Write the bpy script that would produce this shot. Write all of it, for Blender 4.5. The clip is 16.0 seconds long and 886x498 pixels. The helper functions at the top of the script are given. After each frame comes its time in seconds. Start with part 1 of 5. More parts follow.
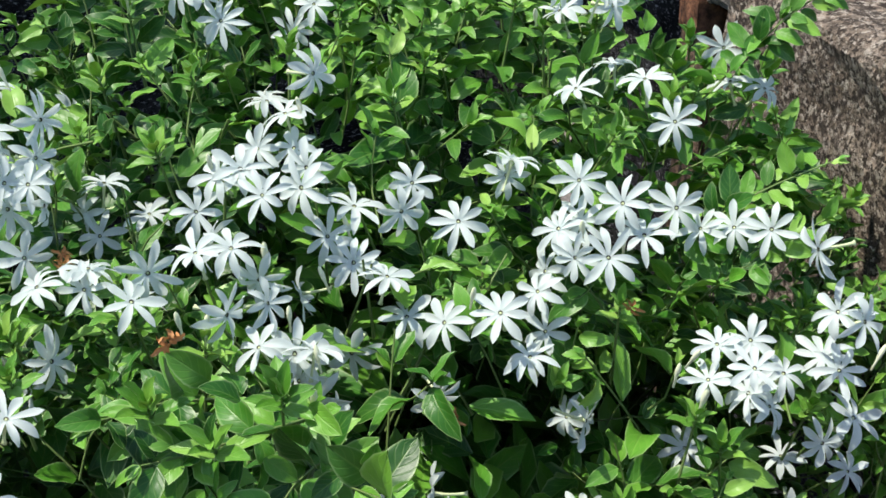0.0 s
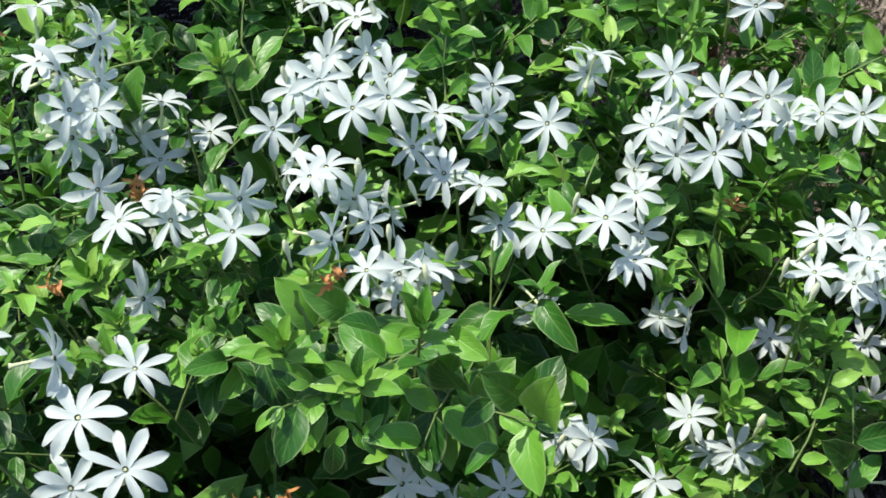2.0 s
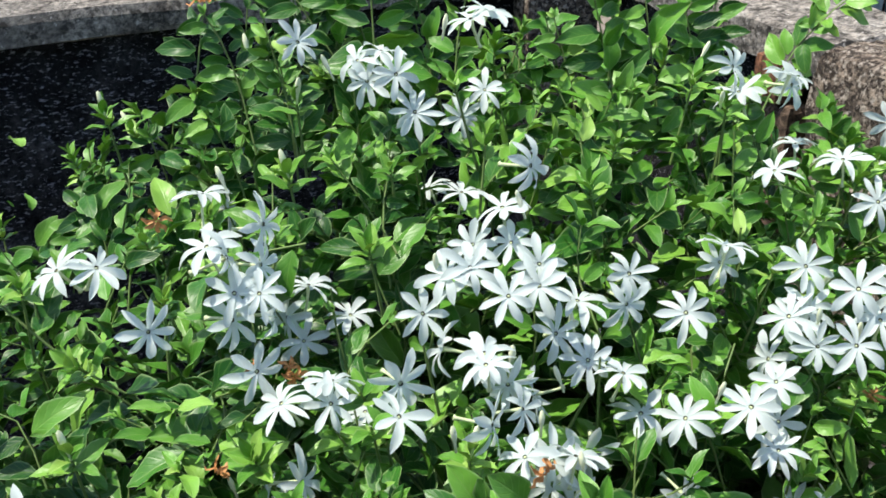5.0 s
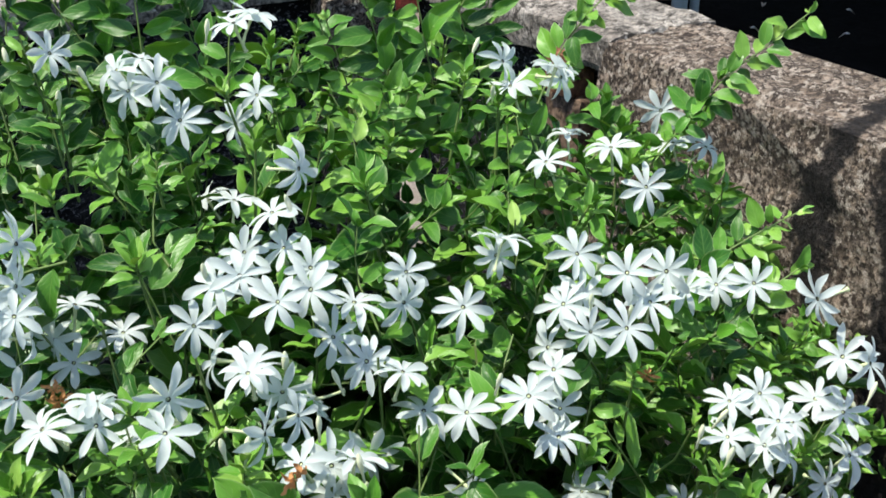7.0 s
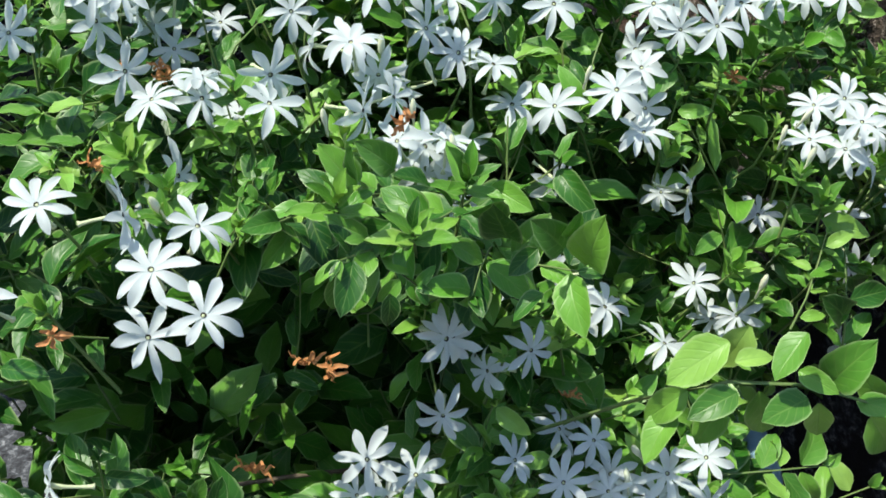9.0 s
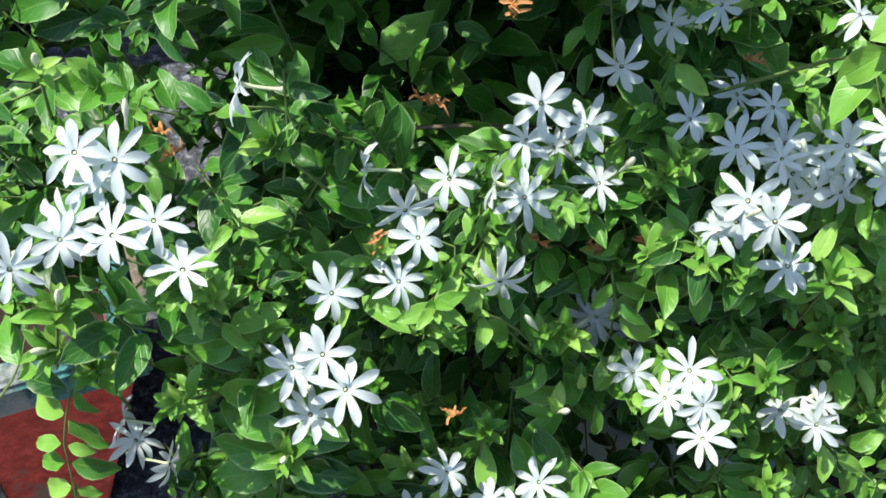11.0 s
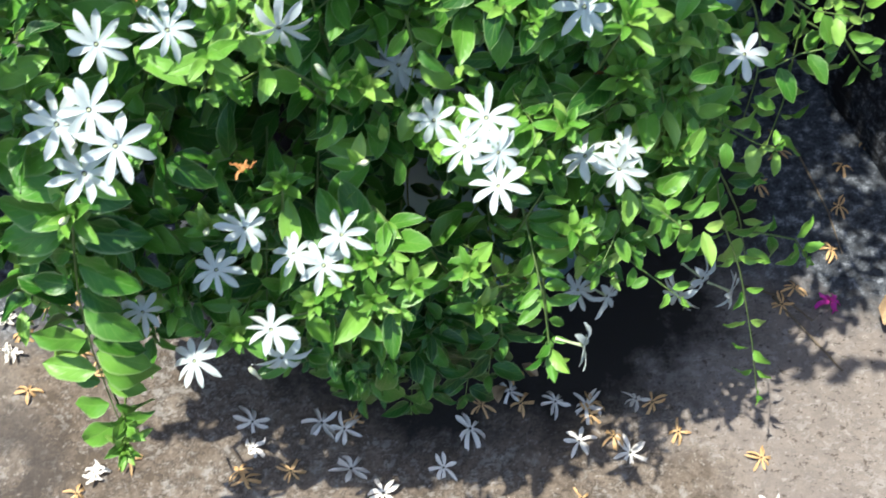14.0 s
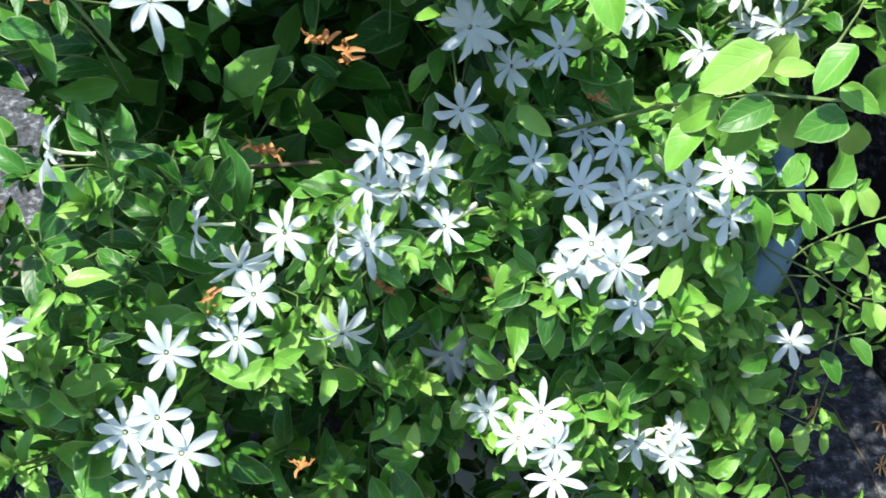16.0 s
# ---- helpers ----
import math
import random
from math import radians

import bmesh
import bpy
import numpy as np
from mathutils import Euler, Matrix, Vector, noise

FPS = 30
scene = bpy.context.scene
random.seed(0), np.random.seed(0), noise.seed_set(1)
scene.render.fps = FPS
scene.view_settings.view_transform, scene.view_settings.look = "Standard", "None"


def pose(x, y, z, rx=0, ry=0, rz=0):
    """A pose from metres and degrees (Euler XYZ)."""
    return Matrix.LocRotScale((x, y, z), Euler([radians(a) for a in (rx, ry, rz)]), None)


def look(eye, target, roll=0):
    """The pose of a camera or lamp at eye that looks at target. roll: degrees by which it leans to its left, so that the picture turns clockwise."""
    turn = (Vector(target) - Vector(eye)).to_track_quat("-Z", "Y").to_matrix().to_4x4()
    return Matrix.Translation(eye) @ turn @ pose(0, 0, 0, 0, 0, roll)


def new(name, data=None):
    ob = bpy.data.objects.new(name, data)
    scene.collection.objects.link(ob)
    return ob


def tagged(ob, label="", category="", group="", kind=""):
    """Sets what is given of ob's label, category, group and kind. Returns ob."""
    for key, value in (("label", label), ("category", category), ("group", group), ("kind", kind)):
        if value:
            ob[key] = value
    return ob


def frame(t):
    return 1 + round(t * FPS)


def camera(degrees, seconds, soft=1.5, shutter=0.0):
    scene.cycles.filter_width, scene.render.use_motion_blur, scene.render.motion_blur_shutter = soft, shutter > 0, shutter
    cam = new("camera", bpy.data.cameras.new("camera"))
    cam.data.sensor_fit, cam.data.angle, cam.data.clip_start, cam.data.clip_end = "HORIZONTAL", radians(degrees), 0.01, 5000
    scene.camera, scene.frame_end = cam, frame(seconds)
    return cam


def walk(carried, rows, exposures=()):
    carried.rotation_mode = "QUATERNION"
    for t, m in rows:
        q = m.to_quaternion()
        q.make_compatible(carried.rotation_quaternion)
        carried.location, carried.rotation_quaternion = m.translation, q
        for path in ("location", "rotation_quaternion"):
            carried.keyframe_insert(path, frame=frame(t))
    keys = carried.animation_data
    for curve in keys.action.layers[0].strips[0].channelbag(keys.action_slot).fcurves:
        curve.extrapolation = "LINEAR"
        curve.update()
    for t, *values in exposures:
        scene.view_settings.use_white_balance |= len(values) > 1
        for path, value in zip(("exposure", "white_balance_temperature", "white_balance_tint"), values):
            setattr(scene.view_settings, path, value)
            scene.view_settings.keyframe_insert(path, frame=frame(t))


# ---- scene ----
cam = camera(40.6, 16.0, 1.6, 0.2)
PATH = [
    (0, (0.108, 0.066, 1.301), (-0.047, 1.818, 0.349), -0.8),
    (0.5, (0.098, 0.085, 1.3), (-0.047, 1.816, 0.309), -1.2),
    (1, (0.052, 0.085, 1.294), (-0.051, 1.804, 0.277), -2.0),
    (1.5, (0.014, 0.098, 1.298), (-0.012, 1.786, 0.226), -1.6),
    (2, (-0.016, 0.102, 1.299), (-0.018, 1.758, 0.178), -1.6),
    (2.5, (-0.053, 0.093, 1.293), (-0.08, 1.769, 0.201), -1.7),
    (3, (-0.082, 0.101, 1.303), (-0.224, 1.764, 0.201), -3.3),
    (3.5, (-0.103, 0.088, 1.297), (-0.245, 1.817, 0.302), -2.6),
    (3.7, (-0.109, 0.088, 1.301), (-0.253, 1.829, 0.327), -2.4),
    (5.8, (-0.113, 0.106, 1.325), (0.022, 1.928, 0.511), 0.5),
    (6, (-0.11, 0.108, 1.328), (0.053, 1.934, 0.528), 0.6),
    (6.5, (-0.084, 0.105, 1.333), (0.186, 1.923, 0.543), 0.7),
    (7, (-0.065, 0.098, 1.311), (0.203, 1.88, 0.442), -0.3),
    (7.5, (-0.068, 0.094, 1.314), (0.17, 1.836, 0.361), 0.1),
    (8, (-0.076, 0.075, 1.287), (0.088, 1.775, 0.246), -0.4),
    (8.5, (-0.083, 0.066, 1.287), (0.051, 1.689, 0.126), -0.6),
    (9, (-0.094, 0.052, 1.268), (0.059, 1.664, 0.095), -0.4),
    (9.5, (-0.096, 0.047, 1.264), (0.014, 1.59, -0.005), -1.0),
    (9.7, (-0.101, 0.045, 1.251), (-0.024, 1.545, -0.07), -1.4),
    (11.8, (-0.135, 0.013, 1.219), (-0.224, 1.236, -0.362), -0.8),
    (12, (-0.137, 0.01, 1.217), (-0.221, 1.203, -0.386), -0.7),
    (12.5, (-0.139, 0.008, 1.209), (-0.182, 1.117, -0.455), 1.0),
    (13, (-0.124, 0.007, 1.203), (-0.107, 1.03, -0.515), 3.5),
    (13.5, (-0.099, 0.015, 1.196), (-0.042, 0.967, -0.562), 4.7),
    (14, (-0.061, 0.037, 1.202), (0.05, 1.02, -0.536), 4.9),
    (14.5, (-0.041, 0.053, 1.209), (0.14, 1.161, -0.446), 5.5),
    (15, (-0.038, 0.068, 1.217), (0.143, 1.262, -0.376), 4.9),
    (15.5, (-0.05, 0.083, 1.232), (0.087, 1.313, -0.339), 3.5),
    (16, (-0.086, 0.069, 1.239), (0.0, 1.356, -0.289), 2.4),
]
walk(cam, [(t, look(eye, target, roll)) for t, eye, target, roll in PATH], [(0.0, 0.80, 6800, 9), (3.5, 0.86, 6800, 9), (6.0, 0.93, 6800, 9), (7.0, 0.88, 6800, 9), (8.0, 0.78, 6750, 9), (9.5, 0.86, 6650, 9), (12.0, 1.24, 6500, 8), (14.0, 1.30, 6450, 8), (15.0, 1.24, 6400, 7), (16.0, 1.42, 6400, 7)])

# ---- light ----
SUN = Vector((-0.38, -0.04, 1.0)).normalized()
world = bpy.data.worlds.new("sky")
scene.world = world
world.use_nodes = True
wn = world.node_tree
sky = wn.nodes.new("ShaderNodeTexSky")
sky.sky_type, sky.sun_disc = "NISHITA", False
sky.sun_elevation = math.asin(SUN.z)
sky.sun_rotation = math.atan2(SUN.x, SUN.y)
wn.links.new(sky.outputs[0], wn.nodes["Background"].inputs[0])
wn.nodes["Background"].inputs[1].default_value = 0.15
sun_lamp = new("sun", bpy.data.lights.new("sun", "SUN"))
sun_lamp.data.energy, sun_lamp.data.angle, sun_lamp.data.color = 3.4, radians(0.6), (1.0, 0.965, 0.89)
sun_lamp.matrix_world = look(SUN * 20, (0, 0, 0))


# ---- materials ----
def material(name, rough=0.6, spec=0.5, metal=0.0):
    m = bpy.data.materials.new(name)
    m.use_nodes = True
    b = m.node_tree.nodes["Principled BSDF"]
    b.inputs["Roughness"].default_value = rough
    b.inputs["Specular IOR Level"].default_value = spec
    b.inputs["Metallic"].default_value = metal
    return m, m.node_tree.nodes, m.node_tree.links, b


def ramp(nodes, links, source, *stops):
    r = nodes.new("ShaderNodeValToRGB")
    while len(r.color_ramp.elements) < len(stops):
        r.color_ramp.elements.new(0.5)
    for e, (p, c) in zip(r.color_ramp.elements, stops):
        e.position, e.color = p, (*c, 1) if len(c) == 3 else c
    links.new(source, r.inputs[0])
    return r.outputs[0]


def noise_of(nodes, links, scale, detail=4.0, rough=0.6, kind="Object", stretch=None):
    t = nodes.new("ShaderNodeNewGeometry") if kind == "Position" else nodes.new("ShaderNodeTexCoord")
    n = nodes.new("ShaderNodeTexNoise")
    n.inputs["Scale"].default_value, n.inputs["Detail"].default_value, n.inputs["Roughness"].default_value = scale, detail, rough
    source = t.outputs[kind]
    if stretch:
        v = nodes.new("ShaderNodeVectorMath")
        v.operation = "MULTIPLY"
        v.inputs[1].default_value = stretch
        links.new(source, v.inputs[0])
        source = v.outputs[0]
    links.new(source, n.inputs["Vector"])
    return n.outputs["Fac"]


def mixed(nodes, links, fac, a, b, kind="MIX"):
    m = nodes.new("ShaderNodeMix")
    m.data_type, m.blend_type = "RGBA", kind
    for socket, value in ((m.inputs[0], fac), (m.inputs[6], a), (m.inputs[7], b)):
        if isinstance(value, (int, float)):
            socket.default_value = value
        elif isinstance(value, tuple):
            socket.default_value = (*value, 1)
        else:
            links.new(value, socket)
    return m.outputs[2]


def maths(nodes, links, op, a, b=0.0, clamp=False):
    m = nodes.new("ShaderNodeMath")
    m.operation, m.use_clamp = op, clamp
    for socket, value in ((m.inputs[0], a), (m.inputs[1], b)):
        if isinstance(value, (int, float)):
            socket.default_value = value
        else:
            links.new(value, socket)
    return m.outputs[0]


def bumped(nodes, links, bsdf, height, strength, distance):
    b = nodes.new("ShaderNodeBump")
    b.inputs["Strength"].default_value, b.inputs["Distance"].default_value = strength, distance
    links.new(height, b.inputs["Height"])
    links.new(b.outputs[0], bsdf.inputs["Normal"])


def stone_material(name, stops, dark, scale=9.0, fine=90.0, rough=0.9, depth=0.006, stain=(0.46, 0.62), stain_scale=3.0, stretch=None, grit_share=0.85, spec=0.25):
    """Weathered masonry: a coarse mottle, grit and dark algae stains."""
    m, n, l, b = material(name, rough, spec)
    coarse, grit = noise_of(n, l, scale, 6, 0.65), noise_of(n, l, fine, 5, 0.75)
    base = ramp(n, l, coarse, *stops)
    speck = ramp(n, l, grit, (0.38, (0.18, 0.18, 0.18)), (0.50, (0.85, 0.85, 0.85)), (0.64, (1.7, 1.65, 1.58)))
    base = mixed(n, l, grit_share, base, speck, "MULTIPLY")
    pits = ramp(n, l, noise_of(n, l, fine * 0.3, 4, 0.7), (0.36, (0.25, 0.25, 0.25)), (0.50, (1, 1, 1)))
    base = mixed(n, l, grit_share * 0.9, base, pits, "MULTIPLY")
    blot = noise_of(n, l, stain_scale, 7, 0.7, stretch=stretch)
    mask = ramp(n, l, blot, (stain[0], (0, 0, 0)), (stain[1], (1, 1, 1)))
    base = mixed(n, l, mask, base, dark)
    l.new(base, b.inputs["Base Color"])
    height = maths(n, l, "ADD", maths(n, l, "MULTIPLY", coarse, 1.0), maths(n, l, "MULTIPLY", grit, 0.45))
    bumped(n, l, b, height, 0.9, depth)
    return m


def leaf_material(name, per_object):
    m, n, l, b = material(name, 0.40, 0.32)
    if per_object:
        chance = n.new("ShaderNodeObjectInfo").outputs["Random"]
    else:
        chance = n.new("ShaderNodeNewGeometry").outputs["Random Per Island"]
    young = n.new("ShaderNodeAttribute")
    young.attribute_name = "young"
    uv = n.new("ShaderNodeUVMap")
    uv.uv_map = "blade"
    split = n.new("ShaderNodeSeparateXYZ")
    l.new(uv.outputs[0], split.inputs[0])
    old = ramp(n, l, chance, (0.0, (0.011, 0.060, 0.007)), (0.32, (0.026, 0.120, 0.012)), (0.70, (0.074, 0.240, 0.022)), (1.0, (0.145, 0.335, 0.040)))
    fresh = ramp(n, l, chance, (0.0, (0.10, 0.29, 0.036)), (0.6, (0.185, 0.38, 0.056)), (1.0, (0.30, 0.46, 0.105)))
    # negative young darkens the blade: shade put into the leaf colour
    leaf_shade = maths(n, l, "MULTIPLY", young.outputs["Fac"], -1.0, True)
    old = mixed(n, l, leaf_shade, old, mixed(n, l, 0.5, old, (0.010, 0.060, 0.014)))
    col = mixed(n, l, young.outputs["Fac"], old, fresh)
    # midrib and side veins
    off = maths(n, l, "ABSOLUTE", maths(n, l, "SUBTRACT", split.outputs["Y"], 0.5))
    rib = maths(n, l, "SUBTRACT", 1.0, maths(n, l, "MULTIPLY", off, 22.0), True)
    wave = maths(n, l, "SINE", maths(n, l, "ADD", maths(n, l, "MULTIPLY", split.outputs["X"], 34.0), maths(n, l, "MULTIPLY", off, -26.0)))
    veins = maths(n, l, "MULTIPLY", maths(n, l, "POWER", maths(n, l, "MAXIMUM", wave, 0.0), 6.0), 0.16)
    lines = maths(n, l, "MAXIMUM", maths(n, l, "MULTIPLY", rib, 0.35), veins)
    col = mixed(n, l, lines, col, (0.20, 0.34, 0.08))
    patch = noise_of(n, l, 60.0, 3, 0.6, "Position")
    col = mixed(n, l, 0.55, col, ramp(n, l, patch, (0.3, (0.7, 0.75, 0.7)), (0.7, (1.2, 1.15, 1.1))), "MULTIPLY")
    edge = ramp(n, l, maths(n, l, "MULTIPLY", off, 2.0), (0.84, (0, 0, 0)), (0.98, (1, 1, 1)))
    col = mixed(n, l, maths(n, l, "MULTIPLY", edge, 0.45), col, (0.34, 0.46, 0.20))
    l.new(col, b.inputs["Base Color"])
    height = maths(n, l, "SUBTRACT", maths(n, l, "MULTIPLY", patch, 0.8), lines)
    bumped(n, l, b, height, 0.5, 0.0012)
    thin = n.new("ShaderNodeBsdfTranslucent")
    l.new(mixed(n, l, 1.0, col, (1.35, 1.4, 0.55), "MULTIPLY"), thin.inputs["Color"])
    both = n.new("ShaderNodeMixShader")
    both.inputs[0].default_value = 0.07
    l.new(b.outputs[0], both.inputs[1])
    l.new(thin.outputs[0], both.inputs[2])
    l.new(both.outputs[0], n["Material Output"].inputs["Surface"])
    return m


def petal_material(name, colour, thin_share=0.25, mottle=0.08):
    m, n, l, b = material(name, 0.55, 0.3)
    grain = noise_of(n, l, 1.6, 3, 0.5)
    col = mixed(n, l, mottle, colour, ramp(n, l, grain, (0.3, (0.62, 0.60, 0.52)), (0.7, (1, 1, 1))), "MULTIPLY")
    l.new(col, b.inputs["Base Color"])
    thin = n.new("ShaderNodeBsdfTranslucent")
    l.new(col, thin.inputs["Color"])
    both = n.new("ShaderNodeMixShader")
    both.inputs[0].default_value = thin_share
    l.new(b.outputs[0], both.inputs[1])
    l.new(thin.outputs[0], both.inputs[2])
    l.new(both.outputs[0], n["Material Output"].inputs["Surface"])
    return m


def plain_material(name, a, b_col, scale=30.0, rough=0.6, spec=0.4, depth=0.002):
    m, n, l, b = material(name, rough, spec)
    g = noise_of(n, l, scale, 5, 0.65)
    l.new(ramp(n, l, g, (0.32, a), (0.68, b_col)), b.inputs["Base Color"])
    bumped(n, l, b, g, 0.4, depth)
    return m


LEAF = leaf_material("leaf_blade", True)
LEAVES = leaf_material("foliage", False)
PETAL = petal_material("white_petal", (0.68, 0.75, 0.725), 0.42)
WILT = petal_material("wilted_petal", (0.58, 0.27, 0.10), 0.15, 0.5)
DRY_WHITE = petal_material("fallen_petal", (0.84, 0.80, 0.72), 0.15, 0.3)
DRY_BROWN = petal_material("dry_petal", (0.70, 0.45, 0.21), 0.1, 0.5)
THROAT = plain_material("flower_throat", (0.025, 0.03, 0.02), (0.06, 0.06, 0.03), 200)
TUBE = plain_material("flower_tube", (0.46, 0.56, 0.28), (0.62, 0.66, 0.42), 60)
BUD = plain_material("bud", (0.62, 0.68, 0.42), (0.78, 0.76, 0.60), 60)
STEM = plain_material("green_stem", (0.09, 0.17, 0.04), (0.16, 0.22, 0.07), 80)
BARK = plain_material("bark", (0.10, 0.075, 0.05), (0.20, 0.16, 0.11), 70, 0.9, 0.2)
GROUND = stone_material("old_concrete", ((0.30, (0.105, 0.085, 0.066)), (0.5, (0.160, 0.134, 0.108)), (0.72, (0.225, 0.198, 0.168))), (0.070, 0.062, 0.052), 6.0, 170.0, 0.92, 0.003, (0.52, 0.66), 4.4, None, 0.5)
WALL = stone_material("weathered_masonry", ((0.30, (0.13, 0.098, 0.074)), (0.5, (0.25, 0.198, 0.155)), (0.72, (0.40, 0.335, 0.275))), (0.018, 0.018, 0.018), 16.0, 95.0, 0.95, 0.030, (0.62, 0.70), 3.6, (1, 1, 0.45))
CAPPING = stone_material("capping", ((0.30, (0.13, 0.115, 0.10)), (0.5, (0.27, 0.245, 0.215)), (0.7, (0.40, 0.375, 0.335))), (0.10, 0.09, 0.08), 9.0, 130.0, 0.95, 0.008, (0.56, 0.74), 4.0)
MOSS_SHADE = stone_material("algae_and_shade", ((0.3, (0.012, 0.012, 0.013)), (0.55, (0.03, 0.03, 0.031)), (0.75, (0.085, 0.085, 0.09))), (0.006, 0.006, 0.007), 14.0, 120.0, 0.9, 0.008, spec=0.06)
BRICK = stone_material("old_brick", ((0.3, (0.19, 0.042, 0.034)), (0.55, (0.29, 0.062, 0.048)), (0.75, (0.34, 0.090, 0.065))), (0.05, 0.02, 0.02), 20.0, 90.0, 0.9, 0.004)
MORTAR = plain_material("mortar", (0.12, 0.09, 0.08), (0.20, 0.15, 0.13), 40, 0.95, 0.1)
RED = stone_material("red_paint", ((0.3, (0.50, 0.070, 0.048)), (0.55, (0.64, 0.095, 0.066)), (0.8, (0.66, 0.16, 0.11))), (0.24, 0.15, 0.12), 9.0, 60.0, 0.7, 0.002, (0.60, 0.68), 6.0, None, 0.35)
TEAL = stone_material("teal_paint", ((0.3, (0.05, 0.16, 0.15)), (0.55, (0.08, 0.25, 0.23)), (0.75, (0.34, 0.38, 0.36))), (0.30, 0.30, 0.28), 8.0, 60.0, 0.7, 0.002, (0.50, 0.60), 7.0)
WORN = stone_material("worn_paint", ((0.3, (0.10, 0.17, 0.16)), (0.5, (0.20, 0.22, 0.20)), (0.72, (0.32, 0.31, 0.28))), (0.24, 0.055, 0.04), 14.0, 70.0, 0.75, 0.002, (0.54, 0.62), 9.0)
PEEL = stone_material("peeling_paint", ((0.3, (0.30, 0.40, 0.42)), (0.5, (0.48, 0.56, 0.57)), (0.7, (0.60, 0.64, 0.64))), (0.035, 0.05, 0.055), 6.0, 50.0, 0.8, 0.003, (0.50, 0.56), 9.0, (2.5, 2.5, 0.8))
BLUE = plain_material("blue_plastic", (0.15, 0.29, 0.36), (0.21, 0.36, 0.42), 12, 0.45, 0.5)
SOIL = plain_material("soil", (0.015, 0.011, 0.008), (0.05, 0.037, 0.026), 60, 0.95, 0.1, 0.01)
BOARD = stone_material("painted_board", ((0.3, (0.30, 0.43, 0.49)), (0.5, (0.38, 0.51, 0.57)), (0.75, (0.46, 0.57, 0.62))), (0.13, 0.19, 0.22), 4.0, 40.0, 0.75, 0.002, (0.56, 0.68), 6.0, (6, 6, 0.25), 0.25)
BOARD_BLUE = plain_material("blue_sheet", (0.008, 0.035, 0.16), (0.015, 0.06, 0.26), 6, 0.6)
PIPE = plain_material("grey_pipe", (0.30, 0.37, 0.40), (0.42, 0.49, 0.52), 18, 0.5)
MAGENTA = petal_material("magenta_petal", (0.55, 0.04, 0.36), 0.15, 0.3)
DRY_LEAF = plain_material("dry_leaf", (0.34, 0.22, 0.11), (0.52, 0.38, 0.22), 50, 0.7)
# yard set near black: the shade beyond the wall put into its colour
YARD = stone_material("shaded_yard", ((0.3, (0.004, 0.004, 0.004)), (0.55, (0.008, 0.008, 0.008)), (0.75, (0.02, 0.018, 0.016))), (0.003, 0.003, 0.003), 3.0, 40.0, spec=0.03)
RENDER = stone_material("house_render", ((0.3, (0.30, 0.28, 0.25)), (0.6, (0.42, 0.39, 0.35)), (0.8, (0.50, 0.47, 0.42))), (0.2, 0.19, 0.17), 3.0, 40.0)
PLASTER = stone_material("grey_plaster", ((0.3, (0.15, 0.155, 0.16)), (0.6, (0.22, 0.225, 0.23)), (0.8, (0.27, 0.275, 0.28))), (0.10, 0.10, 0.10), 3.0, 40.0)
CRACKED = stone_material("cracked_brown_masonry", ((0.3, (0.085, 0.055, 0.038)), (0.5, (0.17, 0.115, 0.080)), (0.72, (0.27, 0.19, 0.135))), (0.010, 0.008, 0.007), 18.0, 90.0, 0.95, 0.012, (0.50, 0.58), 16.0, (1, 1, 0.22))
ORANGE = stone_material("orange_brick", ((0.3, (0.12, 0.055, 0.035)), (0.55, (0.26, 0.12, 0.065)), (0.75, (0.32, 0.17, 0.10))), (0.08, 0.05, 0.04), 20.0, 90.0, 0.95, 0.004)


def flecked(mat, colour, scale, low, high, stretch=None):
    """Small pale chips or dark pits over a masonry material."""
    n, l = mat.node_tree.nodes, mat.node_tree.links
    b = n["Principled BSDF"]
    chips = ramp(n, l, noise_of(n, l, scale, 3, 0.7, stretch=stretch), (low, (0, 0, 0)), (high, (1, 1, 1)))
    l.new(mixed(n, l, chips, b.inputs["Base Color"].links[0].from_socket, colour), b.inputs["Base Color"])


flecked(MOSS_SHADE, (0.19, 0.19, 0.21), 120.0, 0.575, 0.64, (1, 1, 2.2))
flecked(WALL, (0.040, 0.030, 0.024), 60.0, 0.54, 0.61)
flecked(WALL, (0.44, 0.38, 0.315), 110.0, 0.53, 0.59)
flecked(WALL, (0.050, 0.038, 0.030), 150.0, 0.52, 0.58)
wn_, wl_ = WALL.node_tree.nodes, WALL.node_tree.links
w_b = wn_["Principled BSDF"]
w_spot = wn_.new("ShaderNodeSeparateXYZ")
wl_.new(wn_.new("ShaderNodeNewGeometry").outputs["Position"], w_spot.inputs[0])
w_rise = maths(wn_, wl_, "ADD", w_spot.outputs["Z"], maths(wn_, wl_, "MULTIPLY", noise_of(wn_, wl_, 6.0, 5, 0.7, "Position"), 0.5))
w_damp = ramp(wn_, wl_, w_rise, (0.72, (1, 1, 1)), (0.86, (0, 0, 0)))
w_algae = ramp(wn_, wl_, noise_of(wn_, wl_, 90.0, 4, 0.75, "Position"), (0.42, (0.016, 0.017, 0.020)), (0.54, (0.055, 0.060, 0.068)), (0.66, (0.22, 0.23, 0.25)))
wl_.new(mixed(wn_, wl_, w_damp, w_b.inputs["Base Color"].links[0].from_socket, w_algae), w_b.inputs["Base Color"])
w_side = wn_.new("ShaderNodeVectorMath")
w_side.operation = "DOT_PRODUCT"
w_side.inputs[1].default_value = (0.375, -0.927, 0.0)
wl_.new(wn_.new("ShaderNodeNewGeometry").outputs["Position"], w_side.inputs[0])
